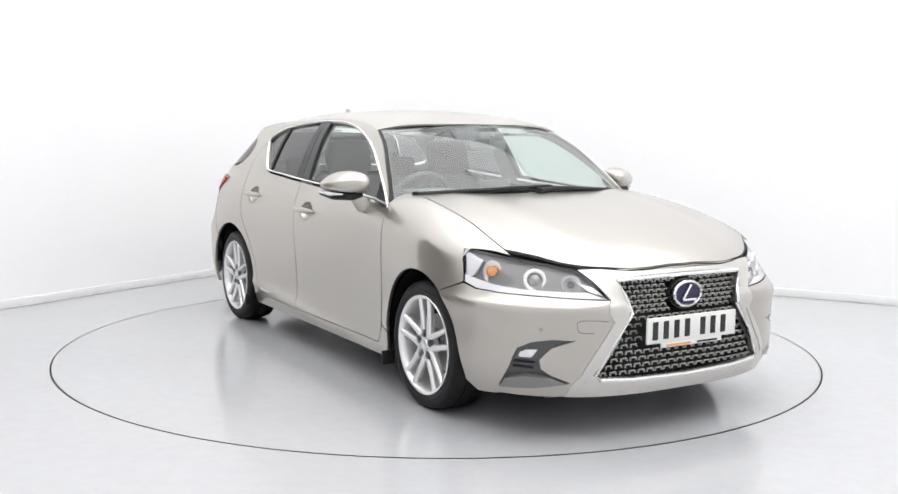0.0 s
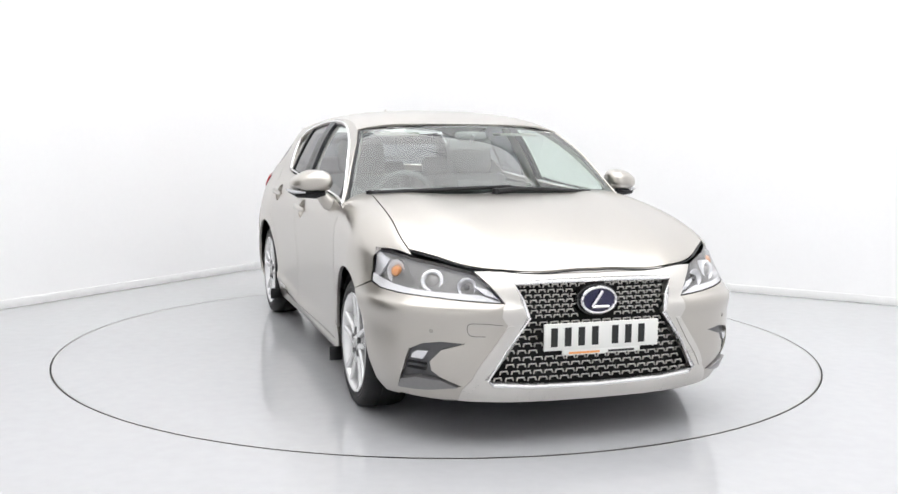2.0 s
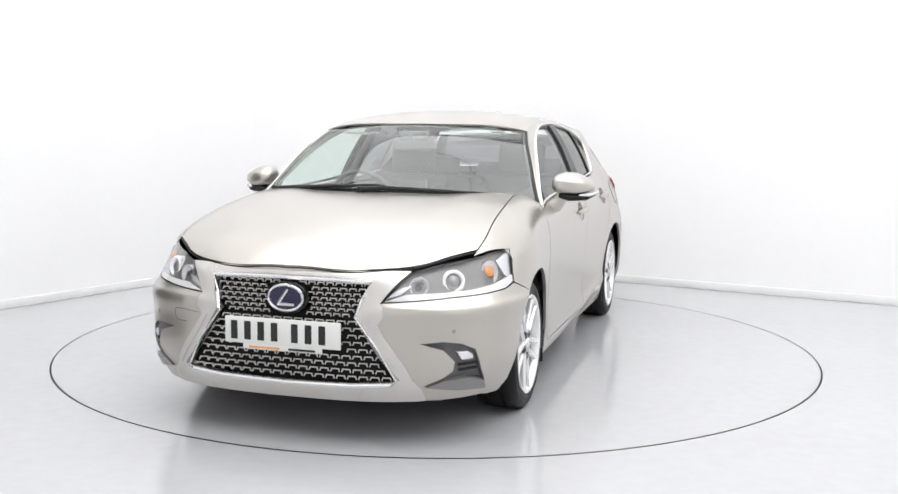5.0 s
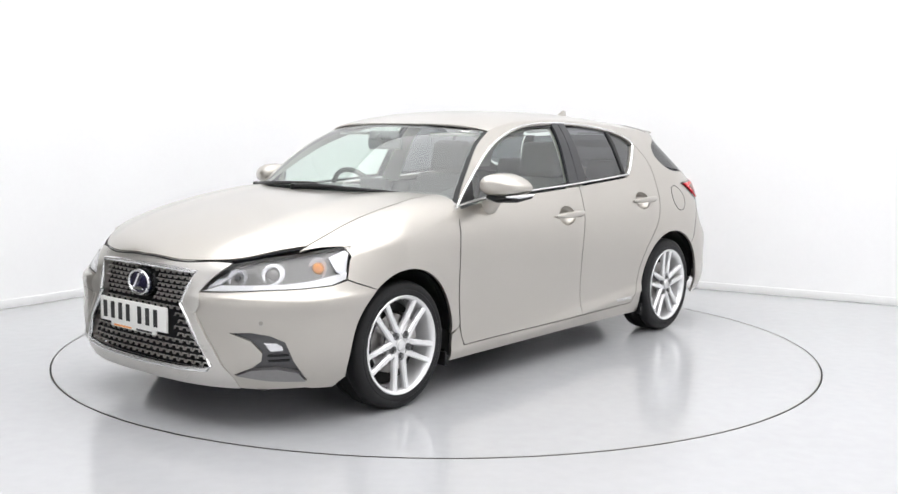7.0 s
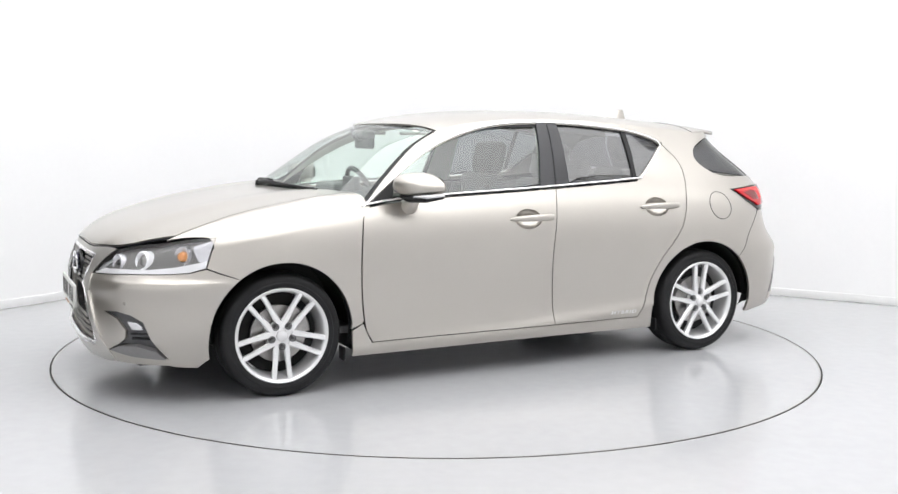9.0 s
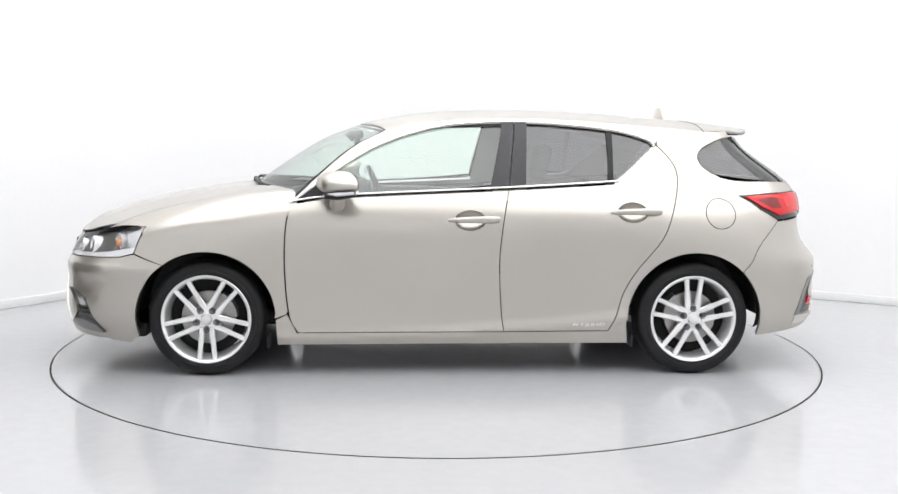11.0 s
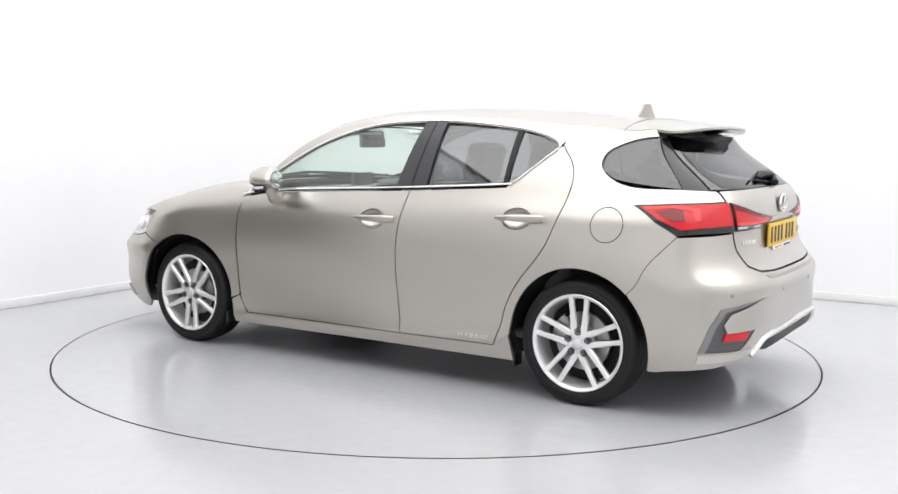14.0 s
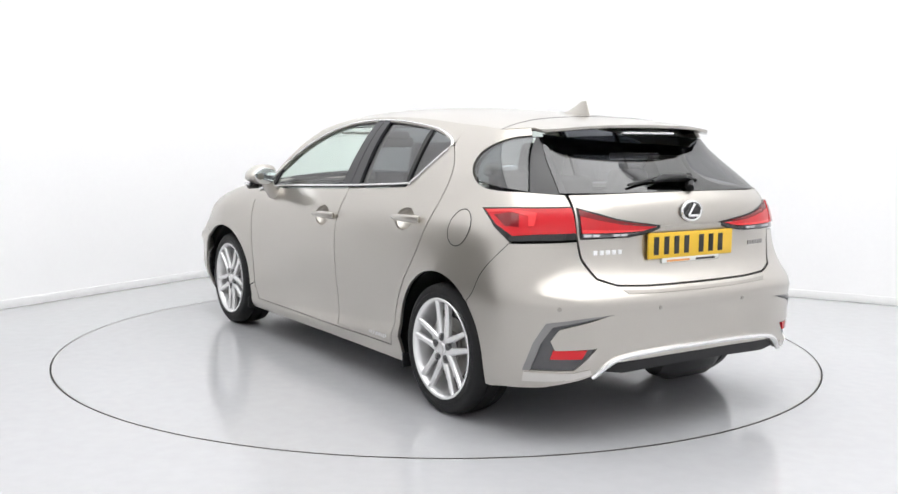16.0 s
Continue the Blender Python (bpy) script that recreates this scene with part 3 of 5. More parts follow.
    inner = [p for p in inner if p[0] > -1.1]
    skin("roof_rail", BODY, [(0.90, 0.905), (0.875, 0.90)] + inner + [(-1.12, 1.255)] + topl[::-1], PAINT, car, step=0.028, sides=SIDES, flange=0.01)
    # rear quarter
    zt = [(rx_(x, float(ROOF_Z(np.array([x]))[0])), float(ROOF_Z(np.array([x]))[0])) for x in np.linspace(-1.12, -1.54, 10)]
    glass_front = curve(*RX((-1.560, 1.285), (-1.481, 1.272), (-1.385, 1.232), (-1.338, 1.178), (-1.385, 1.098), (-1.52, 1.049), (-1.735, 1.043)))
    tl = RY((0.600, 0.992)) + RX((-1.715, 0.983), (-1.540, 0.971), (-1.655, 0.896), (-1.755, 0.838))
    bs = curve(*RX((-1.755, 0.834), (-1.64, 0.70), (-1.556, 0.570)))
    hs = RY((0.600, 1.036), (0.600, 1.0))
    ar = arch(-AXLE, 0, 134)
    skin("rear_quarter", BODY, grow(SEAM_R, -g) + [(-0.93, 0.302)] + ar + bs[::-1] + tl[::-1] + hs[::-1] + glass_front[::-1] + zt[::-1], PAINT, car, step=0.024, sides=SIDES)
    P = np.array(bs)
    X = body_point(P[:, 0], P[:, 1])
    for sd in SIDES:
        bm = bmesh.new()
        tube(bm, [(x, y * sd, z) for x, y, z in X], 0.0018, 6)
        part("bumper_joint", bm, GAP, car)
    # rear bumper
    barch = arch(-AXLE, 137, 194, n=16)
    bot = RX((-1.683, 0.216), (-1.75, 0.228)) + RY((0.746, 0.248), (0.633, 0.282), (0.57, 0.305), (0.50, 0.350), (0.2, 0.356), (0.0, 0.356))
    topb = RY((0.0, 0.652), (0.3, 0.655), (0.46, 0.664), (0.542, 0.692), (0.587, 0.77), (0.598, 0.846)) + RX((-1.755, 0.832))
    left = barch + bot
    other = topb + bs[1:]
    mir = lambda L: [(2 * MIDR - s, z) for s, z in L]
    skin("rear_bumper", BODY, left + mir(left[:-1])[::-1] + mir(other)[::-1][:-1] + other, PAINT, car, step=0.026, holes=[GILL, mir(GILL)])
    # tailgate, below the window
    lid = RY((0.0, 0.660), (0.3, 0.663), (0.455, 0.672), (0.533, 0.700), (0.578, 0.775), (0.590, 0.845), (0.590, 1.0), (0.586, 1.036), (0.3, 1.042), (0.0, 1.044))
    skin("tailgate", BODY, lid + mir(lid)[::-1][1:-1], PAINT, car, step=0.03)
    # front bumper: corner pieces beside the grille
    barch = arch(AXLE, 53.5, -14, n=18)
    low = FX((1.70, 0.175), (1.80, 0.182)) + FY((0.76, 0.19), (0.62, 0.192))
    lamp = FX((1.987, 0.618), (1.85, 0.624), (1.737, 0.631), (1.665, 0.648), (1.56, 0.61))
    skin("front_bumper", BODY, barch + low + FRAME_SIDE[::-1] + lamp, PAINT, car, step=0.022, sides=SIDES, holes=[FOG])


body_panels()


def glazing():
    tip = [p for p in DLO_TOP if p[0] < 0.87 and p[0] > -0.27]
    fb = [(x, belt(x)) for x in np.linspace(-0.20, 0.862, 20)]
    skin("front_window", BODY, tip + [(-0.278, 1.3565)] + fb, CLEAR, car, step=0.06, off=-0.012, flange=0.0, sides=SIDES, label="clear greenish window glass")
    rt = [p for p in DLO_TOP if -0.84 < p[0] < -0.40]
    rb = [(x, belt(x)) for x in np.linspace(-0.83, -0.375, 8)]
    skin("rear_window", BODY, [(-0.39, 1.357)] + rt + [(-0.845, 1.326)] + rb, TINT, car, step=0.06, off=-0.012, flange=0, sides=SIDES, label="dark privacy glass")
    vt = [p for p in DLO_TOP if p[0] < -0.87]
    vb = [p for p in BELT if p[0] < -0.87]
    skin("vent_window", BODY, [(-0.87, 1.323)] + vt + vb[::-1][1:] + [(-0.86, 1.038)], TINT, car, step=0.06, off=-0.012, flange=0, sides=SIDES, label="dark privacy glass")
    skin("rear_side_window", BODY, curve(*RX((-1.565, 1.280), (-1.481, 1.266), (-1.390, 1.228), (-1.345, 1.178), (-1.39, 1.102), (-1.52, 1.0705), (-1.735, 1.049))), TINT, car, step=0.05, off=-0.006, flange=0.01, sides=SIDES, label="dark privacy glass")
    w = [(u, 0.03) for u in np.linspace(-0.97, 0.97, 30)] + [(0.97, v) for v in np.linspace(0.1, 0.9, 9)] + [(u, 0.985) for u in np.linspace(0.97, -0.97, 30)] + [(-0.97, v) for v in np.linspace(0.9, 0.1, 9)]
    skin("windscreen", SCREEN, w, CLEAR, car, step=0.06, flange=0, label="clear greenish windscreen")
    mir = lambda L: [(2 * MIDR - s, z) for s, z in L]
    rg = RY((0.0, 1.05), (0.3, 1.048), (0.61, 1.046)) + RX((-1.60, 1.272)) + RY((0.3, 1.285), (0.0, 1.29))
    skin("tailgate_window", BODY, rg + mir(rg)[::-1][1:-1], TINT, car, step=0.04, off=-0.004, flange=0.01, label="dark privacy glass")


glazing()




# ---- inner shell, arches and underside ----
SENSOR = material("sensor_paint", (0.36, 0.34, 0.31), 0.4, 0.6)

def mirror_rear(L):
    return [(2 * MIDR - s, z) for s, z in L]


def shell():
    low = [(MIDF, 0.22)] + FX((1.75, 0.20)) + arch(AXLE, -14, 194, 0.372) + [(0.9, 0.18), (-0.9, 0.18)] + arch(-AXLE, -14, 194, 0.372) + RX((-1.7, 0.24), (-1.9, 0.27)) + [(MIDR, 0.36)]
    top = [(MIDR, 1.03)] + RX((-1.75, 1.03), (-1.5, 1.03)) + [(-1.25, 1.05), (-1.12, 1.05), (-0.9, 1.03)] + [(x, belt(x) - 0.01) for x in np.linspace(-0.8, 0.84, 16)] + [(0.86, 0.86), (1.2, 0.80)] + FX((1.6, 0.74), (1.9, 0.68)) + [(MIDF, 0.68)]
    # near-black underlay added behind the panels, so their gaps read as shade
    skin("inner_body", BODY, low + top, DARK, car, off=-0.07, step=0.05, flange=0.0, sides=SIDES, label="dark inner body shell added behind the panel gaps")
    for x in (AXLE, -AXLE):
        for s in SIDES:
            bm = bmesh.new()
            lathe(bm, [(0.368, 0.825 * s), (0.374, 0.76 * s), (0.374, 0.50 * s), (0.02, 0.46 * s)], 40, "y", radians(2), radians(178))
            bmesh.ops.translate(bm, verts=bm.verts, vec=(x, 0, HUBZ))
            part("wheel_arch_liner", bm, BLACK, car, "black plastic wheel arch liner")
    bm = bmesh.new()
    box(bm, -1.62, 1.98, -0.46, 0.46, 0.20, 0.30, 0.03)
    box(bm, -0.90, 0.90, -0.77, 0.77, 0.17, 0.28, 0.02)
    box(bm, 1.66, 1.95, -0.62, 0.62, 0.165, 0.25, 0.02)
    box(bm, -1.95, -1.60, -0.46, 0.46, 0.315, 0.42, 0.03)
    part("underbody", bm, BLACK, car, "black underbody tray")
    for x in (0.98, -0.965):
        for s in SIDES:
            bm = bmesh.new()
            box(bm, x - 0.006, x + 0.006, s * 0.835 - 0.06, s * 0.835 + 0.01, 0.150, 0.22, 0.004)
            part("mud_flap", bm, BLACK, car)
    for y in (0.25, -0.3):
        bm = bmesh.new()
        tube(bm, [(1.85, y, 0.17), (1.80, y, 0.12), (1.74, y, 0.17)], 0.012, 8)
        part("tow_bracket", bm, STEEL, car)
    bm = bmesh.new()
    lathe(bm, [(0.0, 0.04), (0.07, 0.02), (0.100, -0.06), (0.100, -0.28), (0.07, -0.35), (0.0, -0.37)], 24, "y")
    bmesh.ops.translate(bm, verts=bm.verts, vec=(-1.83, 0.0, 0.26))
    part("silencer", bm, BLACK, car, "black exhaust silencer")


shell()


# ---- front end ----
def oval(bm, c, a, b, depth, n=36, axis="x"):
    f = [bm.verts.new((c[0] + depth, c[1] + a * math.cos(2 * math.pi * i / n), c[2] + b * math.sin(2 * math.pi * i / n))) for i in range(n)]
    g = [bm.verts.new((c[0], v.co.y + (v.co.y - c[1]) * 0.06, v.co.z + (v.co.z - c[2]) * 0.06)) for v in f]
    bm.faces.new(f)
    for i in range(n):
        bm.faces.new((f[i], g[i], g[(i + 1) % n], f[(i + 1) % n]))
    bmesh.ops.recalc_face_normals(bm, faces=bm.faces)


def ring_oval(bm, c, a, b, r, n=40):
    tube(bm, [(c[0], c[1] + a * math.cos(2 * math.pi * i / n), c[2] + b * math.sin(2 * math.pi * i / n)) for i in range(n)], r, 8, closed=True)


def emblem(parent, c, a, b, d, disc_mat):
    """Oval badge: ring, disc and a bent stroke. d: +1 faces ahead, -1 to the rear."""
    bm = bmesh.new()
    oval(bm, c, a, b, 0.008 * d)
    e = part("badge", bm, disc_mat, parent, "oval badge with a chrome ring")
    bm = bmesh.new()
    ring_oval(bm, (c[0] + 0.008 * d, c[1], c[2]), a, b, 0.0065)
    part("badge_ring", bm, CHROME, e)
    bm = bmesh.new()
    x = c[0] + 0.013 * d
    pts = [(x, c[1] + d * a * 0.16, c[2] + b * 0.72), (x, c[1] - d * a * 0.42, c[2] - b * 0.50), (x, c[1] + d * a * 0.55, c[2] - b * 0.50)]
    tube(bm, pts[:2], 0.0075, 6)
    tube(bm, pts[1:], 0.0065, 6)
    part("badge_stroke", bm, CHROME, e)


def plate(parent, x, z, d, mat, name):
    p = part(name, bmesh_box(x - 0.006, x + 0.006, -0.262, 0.262, z - 0.056, z + 0.056, 0.004), mat, parent, "number plate with plain dark bars")
    y = 0.218
    for i in range(7):
        w = 0.030
        bm = bmesh.new()
        yc = y if d < 0 else -y
        box(bm, x + 0.0065 * d - 0.001, x + 0.0065 * d + 0.001, yc - w / 2, yc + w / 2, z - 0.039, z + 0.039, 0.0)
        bmesh.ops.recalc_face_normals(bm, faces=bm.faces)
        part("plate_bar", bm, INK, p, smooth=False)
        y -= 0.0615 if i != 3 else 0.092
    t = part("plate_tab", bmesh_box(x - 0.004, x + 0.004, -0.18, 0.18, z - 0.078, z - 0.050, 0.004), PLATEWHITE, p, "white dealer strip")
    for y0, y1, m in ((0.01, 0.15, AMBER), (-0.15, -0.03, INK)):
        if d > 0:
            y0, y1 = -y1, -y0
        part("print_bar", bmesh_box(x + 0.0045 * d - 0.001, x + 0.0045 * d + 0.001, y0, y1, z - 0.073, z - 0.064, 0), m, t)


def bmesh_box(x0, x1, y0, y1, z0, z1, bevel):
    bm = bmesh.new()
    box(bm, x0, x1, y0, y1, z0, z1, bevel)
    bmesh.ops.recalc_face_normals(bm, faces=bm.faces)
    return bm


def front_end():
    skin("grille_surround", BODY, FRAME_OUT + FRAME_IN, SATIN, car, off=0.004, step=0.02, flange=0.04, sides=SIDES, label="satin silver spindle grille surround")
    g = part("grille", bpy.data.meshes.new("grille"), BLACK, car, "black spindle grille with small silver mesh bars")
    half = [(s, z) for s, z in FRAME_IN]
    skin("grille_backing", BODY, half + [(2 * MIDF - s, z) for s, z in half[::-1]], DARK, g, off=-0.045, step=0.04, flange=0)
    # shared bars of the mesh
    def bar_mesh(w, leg):
        bm = bmesh.new()
        box(bm, -0.004, 0.004, -w / 2, w / 2, -0.0022, 0.0022)
        for s in (1, -1):
            vs = [(-0.004, s * w / 2, 0.0028), (0.004, s * w / 2, 0.0028), (0.004, s * (w / 2 - 0.0034), 0.0), (-0.004, s * (w / 2 - 0.0034), 0.0)]
            lo = [(x, y + s * leg * 0.35, -leg) for x, y, _ in vs]
            a, b = [bm.verts.new(v) for v in vs], [bm.verts.new(v) for v in lo]
            for i in range(4):
                bm.faces.new((a[i], a[(i + 1) % 4], b[(i + 1) % 4], b[i]))
            bm.faces.new(b)
        bmesh.ops.recalc_face_normals(bm, faces=bm.faces)
        me = bpy.data.meshes.new("mesh_bar")
        bm.to_mesh(me)
        bm.free()
        return me
    small, large = bar_mesh(0.026, 0.011), bar_mesh(0.033, 0.013)
    poly = [(y, z) for y, z in zip((0.0, 0.3, 0.455, 0.478, 0.40, 0.305, 0.338, 0.368, 0.2, 0.0), (0.258, 0.262, 0.272, 0.292, 0.41, 0.548, 0.61, 0.684, 0.692, 0.694))]
    z, k = 0.292, 0
    while z < 0.69:
        me = small if z > 0.535 else large
        pitch = 0.040 if z > 0.535 else 0.048
        n = 14
        for i in range(-n, n + 1):
            y = (i + 0.5 * (k % 2)) * pitch
            q = np.array([[abs(y) + 0.012, z - 0.004]])
            if not inside(q, poly) or (abs(y) < 0.25 and 0.40 < z < 0.515) or (y / 0.10) ** 2 + ((z - 0.606) / 0.075) ** 2 < 1:
                continue
            s = fy(abs(y), z)
            p = body_point(np.array([s, s - 0.01]), np.array([z, z]))
            yaw = math.degrees(math.atan2(p[1, 0] - p[0, 0], p[1, 1] - p[0, 1]))
            b = part("mesh_bar", me, SATIN, g)
            b.matrix_basis = pose(p[0, 0] - 0.022, y, z, 0, -8, yaw if y > 0 else -yaw)
            if y > 0:
                b.matrix_basis = pose(p[0, 0] - 0.022, y, z, 0, -8, -yaw)
        z += 0.0205 if z > 0.535 else 0.0285
        k += 1
    # bright bevel along the inside of the surround
    P = np.array(FRAME_IN)
    X = body_point(P[:, 0], P[:, 1])
    for s in SIDES:
        bm = bmesh.new()
        tube(bm, [(x + 0.002, y * s, z_) for x, y, z_ in X], 0.0105, 8)
        part("surround_bevel", bm, TRIM, car, "bright bevelled edge of the grille surround")
    # dark inner edge of the lower grille
    lo = [(fy(y, z_), z_) for y, z_ in ((0.0, 0.262), (0.3, 0.266), (0.452, 0.277), (0.472, 0.296), (0.40, 0.405), (0.312, 0.535))]
    P = np.array(curve(*lo, n=5))
    X = body_point(P[:, 0], P[:, 1])
    for s in SIDES:
        bm = bmesh.new()
        tube(bm, [(x - 0.006, y * s, z_) for x, y, z_ in X], 0.006, 6)
        part("grille_edge", bm, GLOSSBLACK, g)
    # blade at the side of the lower grille
    bl = FY((0.372, 0.514), (0.396, 0.513), (0.458, 0.425), (0.535, 0.300), (0.512, 0.292), (0.44, 0.40))
    skin("grille_blade", BODY, bl, SATIN, car, off=0.008, step=0.02, flange=0.01, sides=SIDES, label="bright silver blade beside the grille")
    emblem(car, (2.135, 0, 0.606), 0.078, 0.054, 1, BLUE)
    bm = bmesh.new()
    oval(bm, (2.093, 0, 0.606), 0.096, 0.068, 0.036)
    part("badge_base", bm, GLOSSBLACK, car)
    plate(car, 2.176, 0.466, 1, PLATEWHITE, "front_plate")
    # fog pockets
    skin("fog_bezel", BODY, FOG, GREYPLASTIC, car, off=-0.016, step=0.025, flange=0, sides=SIDES, label="grey plastic fog lamp surround")
    fin = FY((0.775, 0.228), (0.690, 0.239), (0.588, 0.259), (0.651, 0.285), (0.729, 0.292), (0.775, 0.270))
    skin("fog_blade", BODY, fin, FOGBLADE, car, off=0.012, step=0.02, flange=0.03, sides=SIDES)
    fl = FY((0.702, 0.402), (0.739, 0.400), (0.755, 0.386), (0.758, 0.368), (0.721, 0.366))
    skin("fog_lamp", BODY, fl, LAMPSILVER, car, off=-0.004, step=0.012, flange=0.02, sides=SIDES, label="small bright fog lamp")
    for zz in (0.342, 0.318):
        sl = FY((0.770, zz), (0.770, zz + 0.008), (0.710, zz + 0.006), (0.710, zz - 0.002))
        skin("fog_slat", BODY, sl, BLACK, car, off=-0.008, step=0.02, flange=0.01, sides=SIDES)
    for y, z_ in ((0.69, 0.487),):
        sensor(fy(y, z_), z_)
    # tow-eye cover line
    for s in SIDES:
        q = [(fy(y, z_), z_) for y, z_ in curve((0.42, 0.515), (0.50, 0.523), (0.555, 0.518), (0.55, 0.475), (0.49, 0.47))]
        X = body_point(np.array([a for a, _ in q]), np.array([b for _, b in q]))
        if s < 0:
            bm = bmesh.new()
            tube(bm, [(x, y * s, z_) for x, y, z_ in X], 0.0012, 4)
            part("cover_line", bm, GAP, car)


def sensor(s, z):
    X = body_point(np.array([s, s + 0.01, s]), np.array([z, z, z + 0.01]))
    n = Vector(np.cross(X[1] - X[0], X[2] - X[0])).normalized()
    if n.dot(Vector(X[0]) - Vector((0, 0, z))) < 0:
        n = -n
    for sd in SIDES:
        bm = bmesh.new()
        lathe(bm, [(0.0, 0.002), (0.0085, 0.0018), (0.0095, 0.0), (0.0105, -0.002)], 16, "z")
        q = Vector((n.x, n.y * sd, n.z)).to_track_quat("Z", "Y").to_matrix().to_4x4()
        bmesh.ops.transform(bm, matrix=Matrix.Translation((X[0, 0], X[0, 1] * sd, X[0, 2])) @ q, verts=bm.verts)
        part("parking_sensor", bm, SENSOR, car)


LAMP = FX((1.607, 0.792), (1.70, 0.784), (1.806, 0.766)) + FY((0.60, 0.746), (0.512, 0.722), (0.468, 0.678), (0.411, 0.604)) + FX((1.987, 0.622), (1.85, 0.628), (1.737, 0.635), (1.666, 0.654))


def headlights():
    housing = skin("headlight", BODY, LAMP, LAMPDARK, car, off=-0.025, step=0.02, flange=-0.0255, sides=SIDES, label="clear-lens headlight with a round projector")
    cover = skin("headlight_lens", BODY, LAMP, LENS, car, off=0.001, step=0.03, flange=0, sides=SIDES)
    strip = FX((1.668, 0.656), (1.657, 0.686), (1.72, 0.674), (1.80, 0.658), (1.90, 0.646)) + FY((0.50, 0.636), (0.418, 0.607)) + FX((1.986, 0.623), (1.85, 0.629), (1.738, 0.636))
    st = skin("light_strip", BODY, strip, LAMPCLEAR, car, off=-0.003, step=0.015, flange=0.03, sides=SIDES)
    ends = [(FX((1.612, 0.786), (1.640, 0.778), (1.712, 0.752), (1.700, 0.690), (1.664, 0.668)), "outer_reflector"), (FY((0.520, 0.672), (0.470, 0.660), (0.430, 0.622), (0.485, 0.640)), "inner_reflector")]
    for pl, nm in ends:
        for o, h in zip(skin(nm, BODY, pl, LAMPSILVER, car, off=-0.010, step=0.015, flange=0.012, sides=SIDES), housing):
            o.parent = h
    for h, c, l, s in zip(housing, cover, st, SIDES):
        c.parent = h
        l.parent = h
        for nm, sc, z, r in (("projector", fy(0.668, 0.69), 0.690, 0.047), ("reflector", fy(0.545, 0.672), 0.672, 0.040), ("bulb", fx(1.765, 0.715), 0.712, 0.050)):
            X, X1, X2 = body_point(np.array([sc, sc + 0.01, sc]), np.array([z, z, z + 0.01]))
            n = Vector(np.cross(X1 - X, X2 - X)).normalized()
            n = n if n.x + n.y > 0 else -n
            ax = (Vector((n.x, n.y, n.z * 0.4)) + Vector((0.55, 0.1, 0))).normalized()
            ax.y *= s
            c = Vector(X) - n * 0.022
            m = Matrix.Translation((c.x, c.y * s, c.z)) @ ax.to_track_quat("Z", "Y").to_matrix().to_4x4()
            bm = bmesh.new()
            if nm == "projector":
                lathe(bm, [(r * 0.70, -0.02), (r * 0.72, 0.008), (r * 0.86, 0.015), (r, 0.009), (r * 1.05, -0.03)], 32, "z")
            elif nm == "reflector":
                lathe(bm, [(0.006, -0.016), (r * 0.55, -0.010), (r * 0.9, 0.008), (r, 0.010), (r * 1.06, 0.004), (r * 1.08, -0.03)], 24, "z")
            else:
                lathe(bm, [(0.006, -0.012), (r * 0.6, -0.006), (r * 0.95, 0.006), (r, 0.006), (r * 1.04, -0.03)], 24, "z")
                bmesh.ops.scale(bm, verts=bm.verts, vec=(0.80, 1.0, 1.0))
            bmesh.ops.transform(bm, matrix=m, verts=bm.verts)
            part("lamp_ring" if nm == "projector" else "lamp_reflector", bm, material_ring if nm == "projector" else LAMPSILVER, h)
            bm = bmesh.new()
            if nm == "projector":
                lathe(bm, [(0.0, 0.014), (r * 0.35, 0.011), (r * 0.6, 0.002), (r * 0.70, -0.012)], 24, "z")
                nb, mb, lb = "lamp_bulb_lens", STEEL, ""
            elif nm == "reflector":
                lathe(bm, [(0.0, 0.010), (0.012, 0.006), (0.016, -0.02)], 16, "z")
                nb, mb, lb = "lamp_cap", GREYPLASTIC, ""
            else:
                lathe(bm, [(0.0, 0.016), (0.017, 0.012), (0.025, 0.0), (0.027, -0.02)], 20, "z")
                nb, mb, lb = "indicator_bulb", AMBER, "amber indicator bulb"
            bmesh.ops.transform(bm, matrix=m, verts=bm.verts)
            part(nb, bm, mb, h, lb)


# white projector ring; a weak glow is added to keep it bright
material_ring = material("lamp_ring_white", (0.85, 0.85, 0.86), 0.25, 0.2, emit=(0.95, 0.97, 1.0), glow=0.25)
front_end()
headlights()


# ---- side trim ----
def on_body(line, off, s=1):
    P = np.array(line)
    e = 2e-3
    X = body_point(P[:, 0], P[:, 1])
    N = np.cross(body_point(P[:, 0] + e, P[:, 1]) - X, body_point(P[:, 0], P[:, 1] + e) - X)
    N /= np.linalg.norm(N, axis=1)[:, None]
    N *= np.where(N[:, 1] < 0, -1, 1)[:, None]
    X = X + N * off
    return [(x, y * s, z) for x, y, z in X]


